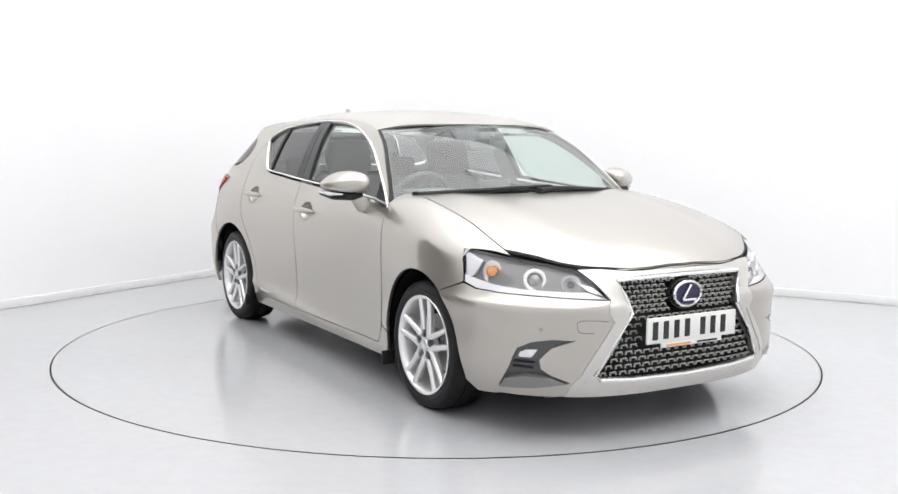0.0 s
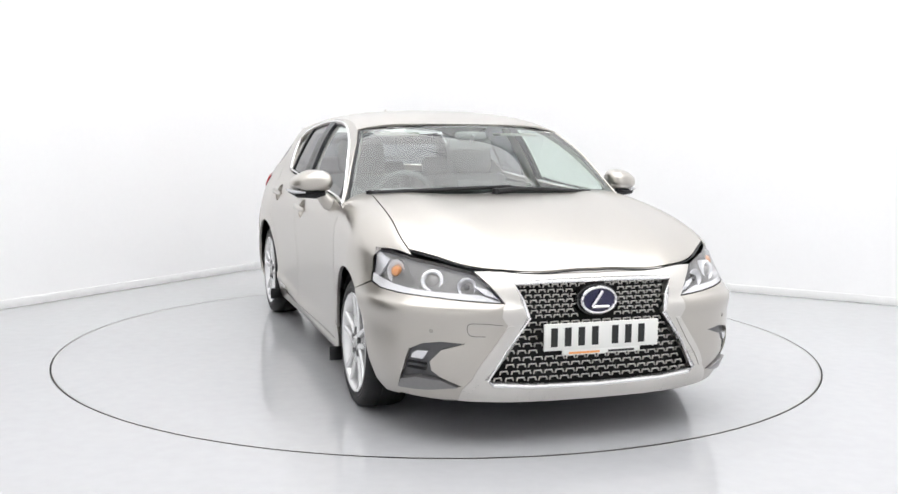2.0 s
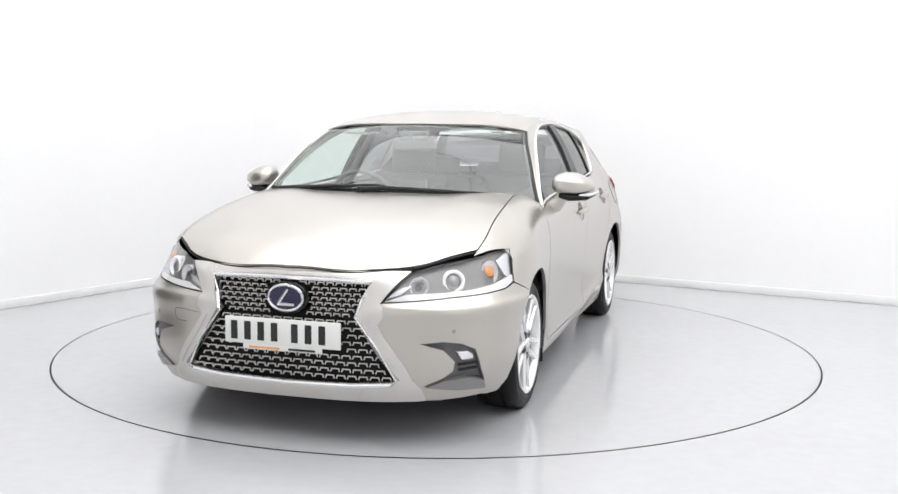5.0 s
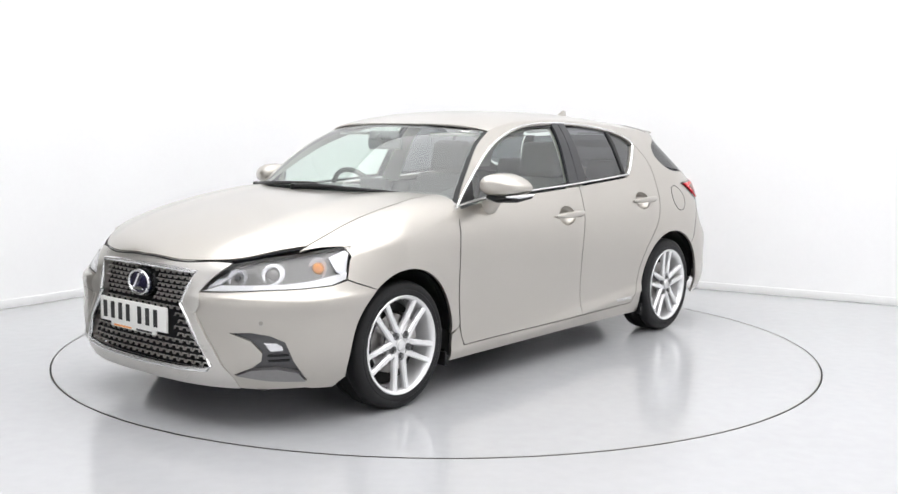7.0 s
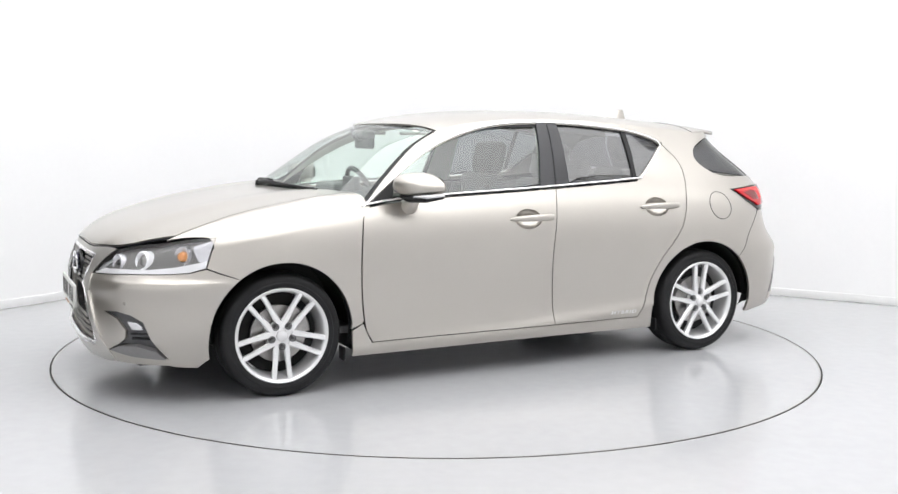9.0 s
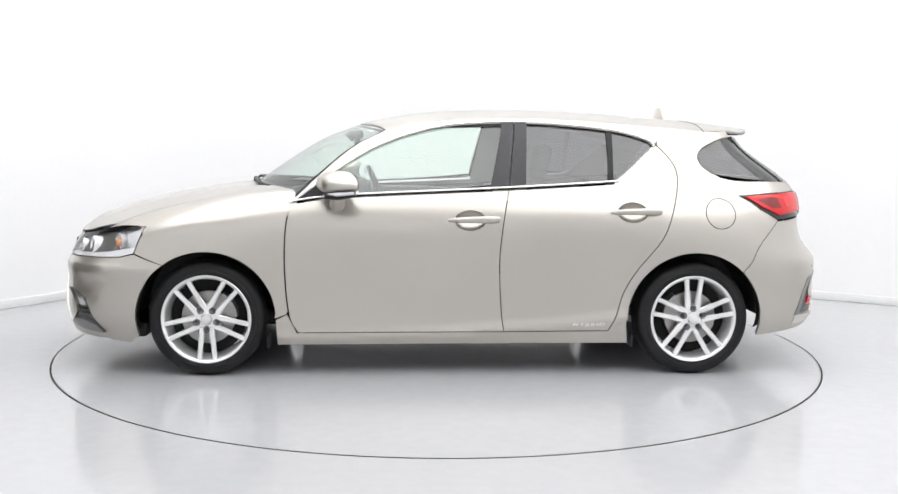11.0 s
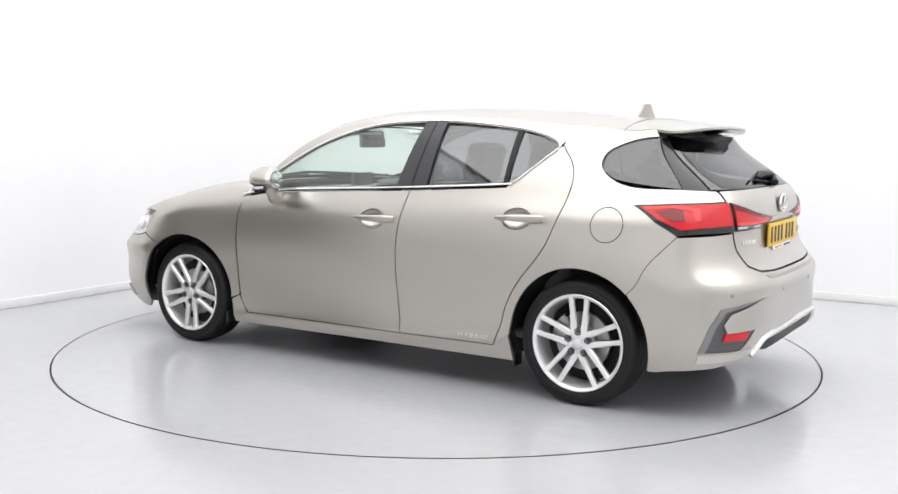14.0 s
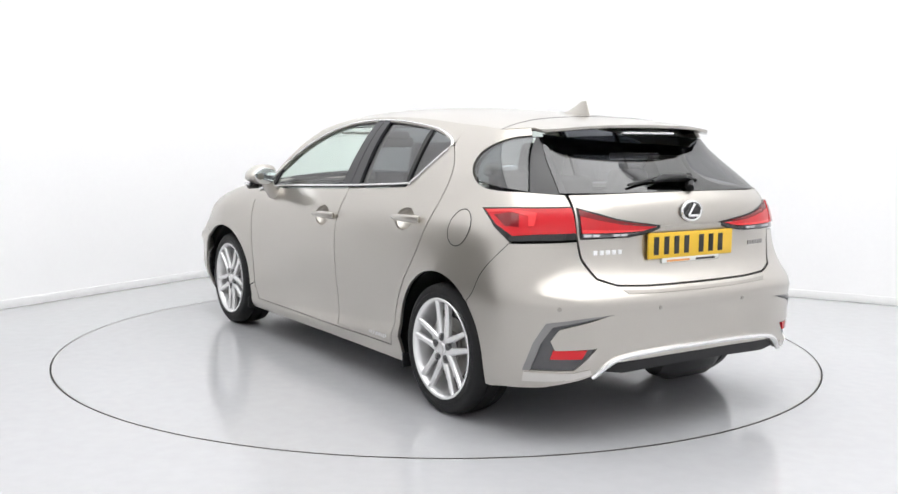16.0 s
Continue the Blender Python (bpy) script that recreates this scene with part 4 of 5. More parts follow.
def side_trim():
    outline = BELT + DLO_TOP[::-1][1:]
    ctr = (-0.2, 1.15)
    shrunk = []
    for x, z in outline:
        d = math.hypot(ctr[0] - x, ctr[1] - z)
        k = 0.02 / d
        shrunk.append((x + (ctr[0] - x) * k * 0.9, z + (ctr[1] - z) * k * 2.2 * 0.6))
    skin("window_seal", BODY, outline, BLACK, car, holes=[shrunk], off=-0.006, step=0.03, flange=0.0, sides=SIDES, label="black rubber window seal")
    for s in SIDES:
        bm = bmesh.new()
        tube(bm, on_body(grow(BELT, -0.008), 0.002, s), 0.0075, 8, 0.8)
        part("belt_moulding", bm, TRIM, car, "chrome strip under the windows")
        bm = bmesh.new()
        tube(bm, on_body(grow(DLO_TOP[:-2], 0.006), 0.002, s), 0.0068, 8, 0.8)
        part("window_moulding", bm, TRIM, car, "chrome strip over the windows")
    skin("pillar_cover", BODY, [(-0.195, 0.998), (-0.272, 1.352), (-0.336, 1.352), (-0.290, 1.0)], PILLARBLACK, car, off=0.001, step=0.03, flange=0.02, sides=SIDES, label="satin black door pillar cover")
    skin("pillar_cover", BODY, [(-0.296, 1.0), (-0.342, 1.352), (-0.405, 1.352), (-0.385, 1.005)], PILLARBLACK, car, off=0.001, step=0.03, flange=0.02, sides=SIDES, label="satin black door pillar cover")
    skin("window_bar", BODY, [(-0.835, 1.033), (-0.842, 1.325), (-0.875, 1.322), (-0.862, 1.040)], BLACK, car, off=-0.004, step=0.03, flange=0.01, sides=SIDES)
    skin("mirror_sail", BODY, [(0.855, 0.928), (0.70, 0.945), (0.655, 1.066)], BLACK, car, off=-0.003, step=0.03, flange=0.01, sides=SIDES)
    # handles over scooped dishes
    for cx, cz in HANDLES:
        ell = [(cx + 0.082 * math.cos(2 * math.pi * i / 28), cz + 0.054 * math.sin(2 * math.pi * i / 28)) for i in range(28)]
        def dish_f(s_, z_, cx=cx, cz=cz):
            P = body_point(s_, z_)
            q = np.clip(1 - ((s_ - cx) / 0.083) ** 2 - ((z_ - cz) / 0.055) ** 2, 0, 1)
            P[:, 1] -= 0.048 * np.sqrt(q)
            return P
        skin("handle_dish", surf(dish_f, BODY.out), ell, PAINT, car, step=0.012, flange=0, sides=SIDES)
        for s in SIDES:
            bm = bmesh.new()
            L = [(cx + 0.118, cz + 0.002), (cx + 0.085, cz + 0.003), (cx + 0.03, cz + 0.004), (cx - 0.05, cz + 0.006), (cx - 0.115, cz + 0.007), (cx - 0.150, cz + 0.007)]
            pts = on_body(L, 0.0, s)
            offs = (0.002, 0.010, 0.018, 0.020, 0.018, 0.006)
            pts = [(x, y + s * o, z) for (x, y, z), o in zip(pts, offs)]
            tube(bm, pts, [0.006, 0.012, 0.016, 0.018, 0.019, 0.016], 12, 1.0)
            bmesh.ops.transform(bm, matrix=Matrix.Translation((0, pts[2][1], 0)) @ Matrix.Diagonal((1, 0.6, 1, 1)) @ Matrix.Translation((0, -pts[2][1], 0)), verts=bm.verts)
            part("door_handle", bm, PAINT, car, "body-coloured door handle")
    # fuel flap on the left only
    bm = bmesh.new()
    C = [(rx_(-1.431 + 0.080 * math.cos(2 * math.pi * i / 48), 0.875), 0.875 + 0.080 * math.sin(2 * math.pi * i / 48)) for i in range(48)]
    tube(bm, on_body(C, 0.0005), 0.0022, 6, closed=True)
    part("fuel_flap_gap", bm, GAP, car)
    fl = [(rx_(-1.431 + 0.078 * math.cos(2 * math.pi * i / 40), 0.875), 0.875 + 0.078 * math.sin(2 * math.pi * i / 40)) for i in range(40)]
    skin("fuel_flap", BODY, fl, PAINT, car, off=0.001, step=0.02, flange=0.002)
    # hybrid script
    for s in SIDES:
        cu = bpy.data.curves.new("script", "FONT")
        cu.body = "HYBRID"
        cu.size, cu.extrude, cu.shear, cu.space_character = 0.034, 0.0015, 0.25, 1.25
        cu.align_x = "CENTER"
        tmp = new("tmp", cu)
        dg = bpy.context.evaluated_depsgraph_get()
        me = bpy.data.meshes.new_from_object(tmp.evaluated_get(dg))
        bpy.data.objects.remove(tmp)
        b = part("hybrid_script", me, LAMPCLEAR, car, "chrome HYBRID lettering")
        y = body_point(np.array([-0.725]), np.array([0.28]))[0, 1] + 0.007
        b.matrix_basis = pose(-0.725, y * s, 0.268, 90, 0, 180 if s > 0 else 0) @ Matrix.Diagonal((1.25, 0.8, 1, 1))


PILLARBLACK = material("satin_black_pillar", (0.03, 0.03, 0.034), 0.35, 0, 0, 80, 0.1)
side_trim()


def mirrors():
    for s in SIDES:
        m = empty("door_mirror")
        m.parent = car
        bm = bmesh.new()
        bmesh.ops.create_uvsphere(bm, u_segments=36, v_segments=20, radius=1)
        for v in bm.verts:
            x, y, z = v.co
            sq = lambda a, p: math.copysign(abs(a) ** p, a)
            X, Y, Z = sq(x, 0.75), sq(y, 0.7), sq(z, 0.75)
            if X < 0:
                X *= 0.42
            if Z < 0:
                Z *= 0.72
            k = 1 - 0.48 * max(0, Y) ** 1.4
            v.co = (0.575 + 0.132 * X - 0.045 * Y, (0.912 + 0.104 * Y) * s, 1.020 + 0.070 * Z * k - 0.006 * Y)
        if s < 0:
            bmesh.ops.reverse_faces(bm, faces=bm.faces)
        part("mirror_shell", bm, PAINT, m)
        bm = bmesh.new()
        lathe(bm, [(0.0, 0.0), (0.9, 0.0), (1.0, 0.06)], 32, "x")
        bmesh.ops.transform(bm, matrix=Matrix.Translation((0.5185, 0.912 * s, 1.024)) @ pose(0, 0, 0, 0, 0, 18 * s) @ Matrix.Diagonal((0.06, 0.083, 0.05, 1)), verts=bm.verts)
        part("mirror_glass", bm, MIRROR, m, "mirror glass")
        bm = bmesh.new()
        tube(bm, [(0.615, 0.775 * s, 0.905), (0.615, 0.825 * s, 0.918), (0.61, 0.853 * s, 0.955), (0.60, 0.870 * s, 0.995)], [0.044, 0.040, 0.034, 0.040], 16)
        part("mirror_foot", bm, PAINT, m)
        bm = bmesh.new()
        tube(bm, [(0.675, 0.850 * s, 0.972), (0.660, 0.90 * s, 0.962), (0.60, 0.982 * s, 0.964), (0.515, 1.010 * s, 0.976)], [0.012, 0.020, 0.020, 0.013], 8)
        part("mirror_underside", bm, BLACK, m)
        bm = bmesh.new()
        tube(bm, [(0.655, 0.952 * s, 0.974), (0.605, 1.002 * s, 0.975), (0.520, 1.026 * s, 0.982)], [0.005, 0.011, 0.007], 8)
        part("indicator_strip", bm, LAMPSILVER, m, "clear indicator strip")


MIRROR = material("mirror_glass", (0.85, 0.88, 0.90), 0.02, 1.0)
mirrors()


# ---- rear end ----
def rear_end():
    both = lambda L: L + mirror_rear(L)[::-1][1:-1]
    skin("bumper_gill", BODY, GILL, GREYPLASTIC, car, off=-0.010, step=0.02, flange=0, sides=SIDES, label="dark grey bumper corner trim")
    rim_ = corner((0.502, 0.553), (0.615, 0.542), (0.712, 0.522), (0.742, 0.44), (0.760, 0.32), (0.743, 0.322), (0.724, 0.435), (0.695, 0.508), (0.605, 0.533))
    skin("gill_edge", BODY, rim_, FOGBLADE, car, off=0.004, step=0.015, flange=0.014, sides=SIDES)
    red = corner((0.608, 0.374), (0.700, 0.373), (0.693, 0.410), (0.592, 0.411))
    skin("rear_reflector", BODY, red, RED, car, off=0.0, step=0.02, flange=0.012, sides=SIDES, label="small red reflector")
    lip = corner((0.756, 0.314), (0.63, 0.317), (0.580, 0.330), (0.572, 0.309), (0.633, 0.286), (0.752, 0.272))
    skin("bumper_lip", BODY, lip, SATIN, car, off=0.006, step=0.02, flange=0.012, sides=SIDES, label="satin silver lower lip")
    for s in (1,):
        L = [(y, z) for y, z in ((0.585, 0.292), (0.545, 0.328), (0.499, 0.358), (0.44, 0.371), (0.356, 0.378), (0.15, 0.384), (0.0, 0.384))]
        L = [(ry_(y, z), z) for y, z in curve(*L, n=4)]
        L = L + mirror_rear(L)[::-1][1:]
        P = np.array(L)
        X = body_point(P[:, 0], P[:, 1])
        bm = bmesh.new()
        tube(bm, [(x - 0.004, y, z) for x, y, z in X], 0.012, 8)
        part("diffuser_trim", bm, CHROME, car, "bright silver trim over the diffuser")
    dif = RY((0.0, 0.372), (0.3, 0.37), (0.45, 0.36), (0.53, 0.315), (0.44, 0.30), (0.0, 0.31))
    skin("rear_diffuser", BODY, both(dif), BLACK, car, off=-0.004, step=0.03, flange=0.05, label="black lower diffuser")
    skin("bumper_step", BODY, both(RY((0.0, 0.640), (0.3, 0.643), (0.44, 0.650), (0.42, 0.634), (0.0, 0.626))), SENSOR, car, off=0.002, step=0.03, flange=0.002)
    # lamps: one piece on the quarter, one on the tailgate
    out = RX((-1.545, 0.967), (-1.715, 0.979)) + RY((0.597, 0.988), (0.597, 0.856)) + RX((-1.85, 0.850), (-1.753, 0.841), (-1.660, 0.896))
    inn = RY((0.584, 0.986), (0.50, 0.962), (0.42, 0.940), (0.26, 0.917), (0.185, 0.906), (0.185, 0.893), (0.25, 0.872), (0.36, 0.860), (0.584, 0.856))
    lit = RX((-1.570, 0.962), (-1.715, 0.972)) + RY((0.601, 0.981), (0.601, 0.884)) + RX((-1.84, 0.874), (-1.765, 0.864), (-1.67, 0.905))
    lin = RY((0.579, 0.950), (0.50, 0.934), (0.40, 0.916), (0.21, 0.902), (0.28, 0.890), (0.40, 0.884), (0.579, 0.882))
    top = RY((0.579, 0.977), (0.50, 0.953), (0.42, 0.933), (0.24, 0.910), (0.40, 0.917), (0.50, 0.935), (0.579, 0.951))
    core = RX((-1.64, 0.942), (-1.72, 0.955), (-1.76, 0.95), (-1.78, 0.90), (-1.72, 0.90))
    cl = RY((0.578, 0.880), (0.578, 0.864), (0.42, 0.867), (0.30, 0.878))
    guide = RX((-1.600, 0.950), (-1.72, 0.958), (-1.80, 0.945), (-1.815, 0.905), (-1.835, 0.905), (-1.825, 0.958), (-1.72, 0.968), (-1.585, 0.960))
    low = RY((0.579, 0.897), (0.40, 0.893), (0.26, 0.893), (0.30, 0.887), (0.40, 0.884), (0.579, 0.883))
    teeth = [RY((y, 0.878), (y - 0.030, 0.878), (y - 0.030, 0.869), (y, 0.867)) for y in (0.572, 0.534, 0.44, 0.402)]
    a = skin("tail_lamp", BODY, out, GLOSSBLACK, car, off=0.004, step=0.02, flange=0.03, sides=SIDES, label="red tail lamp with a black border")
    b = skin("tailgate_lamp", BODY, inn, GLOSSBLACK, car, off=0.006, step=0.02, flange=0.01, sides=SIDES, label="tapering red lamp on the tailgate")
    for nm, pl, mt, of, par in (("red_lens", lit, RED, 0.012, a), ("lamp_core", core, DARKRED, 0.0135, a), ("red_lens", lin, RED, 0.013, b), ("dark_lens", top, DARKRED, 0.011, b), ("clear_strip", cl, GREYPLASTIC, 0.0115, b), ("light_guide", guide, BRIGHTRED, 0.0145, a), ("light_guide", low, BRIGHTRED, 0.0150, b)) + tuple(("clear_tooth", t_, LAMPSILVER, 0.0130, b) for t_ in teeth):
        for o, p in zip(skin(nm, BODY, pl, mt, car, off=of, step=0.015, flange=0.008, sides=SIDES), par):
            o.parent = p
    emblem(car, (-2.010, 0, 0.962), 0.060, 0.042, -1, GLOSSBLACK)
    plate(car, -2.020, 0.818, -1, PLATEYELLOW, "rear_plate")
    # garnish over the plate, script bars
    skin("plate_garnish", BODY, both(RY((0.0, 0.905), (0.19, 0.902), (0.19, 0.892), (0.0, 0.894))), PAINT, car, off=0.012, step=0.02, flange=0.02)
    for y0, y1, z, n in ((0.535, 0.387, 0.800, 5), (-0.40, -0.53, 0.800, 6)):
        for i in range(n):
            y = y0 + (y1 - y0) * (i + 0.5) / n
            sgn = 1 if y > 0 else -1
            x = body_point(np.array([ry_(abs(y), z)]), np.array([z]))[0, 0]
            w = abs(y1 - y0) / n * 0.36
            part("script_bar", bmesh_box(x - 0.004, x + 0.004, y - w, y + w, z - 0.010, z + 0.010, 0.002), LAMPCLEAR if y > 0 else STEEL, car)
    for y, z in ((0.722, 0.582), (0.257, 0.567)):
        sensor(ry_(y, z), z)
    # spoiler on the roof's end
    ye = float(ROOF_Y(np.array([-1.405]))[0])
    hl = [(-1.4012, 0.0), (-1.4012, ye)] + curve((-1.4012, ye), (-1.54, float(ROOF_Y(np.array([-1.54]))[0])), (-1.62, 0.515), (-1.69, 0.43), (-1.728, 0.28), (-1.744, 0.12), (-1.746, 0.0))[1:]
    poly = hl + [(x, -y) for x, y in hl[::-1][1:-1]]
    sp = skin("roof_spoiler", ROOF, poly, PAINT, car, off=0.001, step=0.03, flange=0.012)[0]
    bm = bmesh.new()
    yy = np.linspace(-ye, ye, 25)
    tube(bm, [tuple(q) for q in ROOF(-1.401 + 0 * yy, yy) + np.array([0, 0, 0.0005])], 0.0022, 6)
    part("roof_joint", bm, GAP, car)
    und = surf(lambda x, y: ROOF(x, y) - np.array([[0, 0, 0.014]]), lambda X: np.array([[0, 0, -1.0]]))
    u = skin("spoiler_underside", und, poly, GLOSSBLACK, car, step=0.05, flange=0)[0]
    u.parent = sp
    bl = part("brake_lamp", bmesh_box(-1.742, -1.725, -0.16, 0.16, 1.294, 1.304, 0.002), LAMPSILVER, sp, "slim high brake lamp")
    # black surround of the rear glass, and a black band for the spoiler's shadow
    strip = RX((-1.50, 1.282), (-1.575, 1.279), (-1.70, 1.10), (-1.742, 1.046)) + RY((0.585, 1.046), (0.54, 1.15), (0.47, 1.285))
    skin("glass_surround", BODY, strip, GLOSSBLACK, car, off=-0.010, step=0.03, flange=0, sides=SIDES)
    skin("spoiler_shadow_band", BODY, both(RY((0.50, 1.295), (0.50, 1.225), (0.44, 1.208), (0.2, 1.205), (0.0, 1.205), (0.0, 1.295))[::-1]), GLOSSBLACK, car, off=-0.009, step=0.04, flange=0, label="black band for the spoiler's shadow at the top of the rear glass")
    # rear wiper
    w = empty("rear_wiper")
    w.parent = car
    bm = bmesh.new()
    P = on_rear([(0.16, 1.080), (0.08, 1.092), (-0.04, 1.092), (-0.10, 1.080)], 0.022)
    tube(bm, P, [0.008, 0.026, 0.028, 0.016], 10, 0.7)
    part("wiper_cover", bm, BLACK, w)
    bm = bmesh.new()
    tube(bm, on_rear([(-0.04, 1.052), (-0.07, 1.075), (-0.09, 1.10)], 0.012), 0.02, 10)
    part("wiper_pivot", bm, BLACK, w)
    bm = bmesh.new()
    tube(bm, on_rear([(0.30, 1.072), (0.10, 1.098), (-0.10, 1.105)], 0.008), 0.006, 6)
    part("wiper_blade", bm, BLACK, w)
    # fin aerial
    bm = bmesh.new()
    prof = [(-1.130, 0.004), (-1.17, 0.017), (-1.21, 0.036), (-1.245, 0.057), (-1.272, 0.073), (-1.305, 0.076), (-1.314, 0.056), (-1.324, 0.026), (-1.335, 0.004)]
    secs = []
    for x, h in prof:
        z0 = float(ROOFLINE(np.array([x]))[0]) - 0.004
        w_ = 0.022 * math.sin(math.pi * min(1, max(0.06, (-1.12 - x) / 0.23)))
        secs.append([bm.verts.new((x, k * w_ * (1 - f_) ** 0.7 if f_ < 1 else 0.0 + k * 0.002, z0 + h * f_)) for k, f_ in ((-1, 0), (-1, 0.35), (-1, 0.75), (-1, 1.0), (1, 1.0), (1, 0.75), (1, 0.35), (1, 0))])
    for A, B in zip(secs, secs[1:]):
        for i in range(7):
            bm.faces.new((A[i], A[i + 1], B[i + 1], B[i]))
    bm.faces.new(secs[0])
    bm.faces.new(secs[-1])
    bmesh.ops.recalc_face_normals(bm, faces=bm.faces)
    part("fin_aerial", bm, PAINT, car, "body-coloured shark-fin aerial")


def on_rear(L, off):
    out = []
    for y, z in L:
        X = body_point(np.array([ry_(abs(y), z)]), np.array([z]))[0]
        out.append((X[0] - off * 0.8, y, z + off * 0.5))
    return out


rear_end()


# ---- windscreen border and wipers ----
def screen_trim():
    outer = [(u, 0.005) for u in np.linspace(-0.995, 0.995, 30)] + [(0.995, v) for v in np.linspace(0.08, 0.92, 12)] + [(u, 0.998) for u in np.linspace(0.995, -0.995, 30)] + [(-0.995, v) for v in np.linspace(0.92, 0.08, 12)]
    inner = [(u, 0.105 + 0.015 * u * u) for u in np.linspace(-0.89, 0.89, 30)] + [(0.93, 0.16)] + [(0.962, v) for v in np.linspace(0.2, 0.9, 10)] + [(u, 0.965) for u in np.linspace(0.945, -0.945, 30)] + [(-0.962, v) for v in np.linspace(0.9, 0.2, 10)] + [(-0.93, 0.16)]
    skin("screen_border", SCREEN, outer, BLACK, car, holes=[inner], off=-0.005, step=0.04, flange=0, label="black border of the windscreen")
    S = lambda u, v, o=0.015: tuple(SCREEN(np.array([u]), np.array([v]))[0] + np.array([o * 0.6, 0, o]))
    for pts in ([(-0.10, 0.045), (0.05, 0.075), (0.35, 0.062), (0.66, 0.045)], [(-0.86, 0.035), (-0.62, 0.06), (-0.3, 0.085), (0.02, 0.105)]):
        w = empty("wiper")
        w.parent = car
        bm = bmesh.new()
        tube(bm, [S(u, v) for u, v in pts], [0.016, 0.013, 0.010, 0.008], 8)
        part("wiper_arm", bm, BLACK, w)
        bm = bmesh.new()
        a, b = pts[-1], pts[1]
        tube(bm, [S(a[0] + (b[0] - a[0]) * t_ , a[1] + (b[1] - a[1]) * t_ + 0.012, 0.008) for t_ in (-0.05, 0.3, 0.7, 1.0)], 0.006, 6)
        part("wiper_blade", bm, BLACK, w)
        bm = bmesh.new()
        lathe(bm, [(0.0, 0.02), (0.018, 0.016), (0.022, -0.02)], 16, "z")
        bmesh.ops.translate(bm, verts=bm.verts, vec=S(*pts[0]))
        part("wiper_pivot", bm, BLACK, w)
    for u0, u1, v0, v1, mt, lb in ((0.80, 0.87, 0.925, 0.950, PLATEWHITE, "small white windscreen sticker"), (-0.905, -0.89, 0.93, 0.945, BLUE, "tiny blue windscreen sticker")):
        skin("screen_sticker", SCREEN, [(u0, v0), (u1, v0), (u1, v1), (u0, v1)], mt, car, off=0.002, step=0.02, flange=0, label=lb)
    # cowl
    cowl = [(u, -0.07) for u in np.linspace(-0.9, 0.9, 30)] + [(u, 0.01) for u in np.linspace(0.985, -0.985, 30)]
    skin("cowl", SCREEN, cowl, BLACK, car, off=-0.010, step=0.04, flange=0, label="black cowl below the windscreen")


screen_trim()


# ---- wheels ----
NUT = material("dark_steel_nut", (0.16, 0.16, 0.16), 0.35, 0.9)


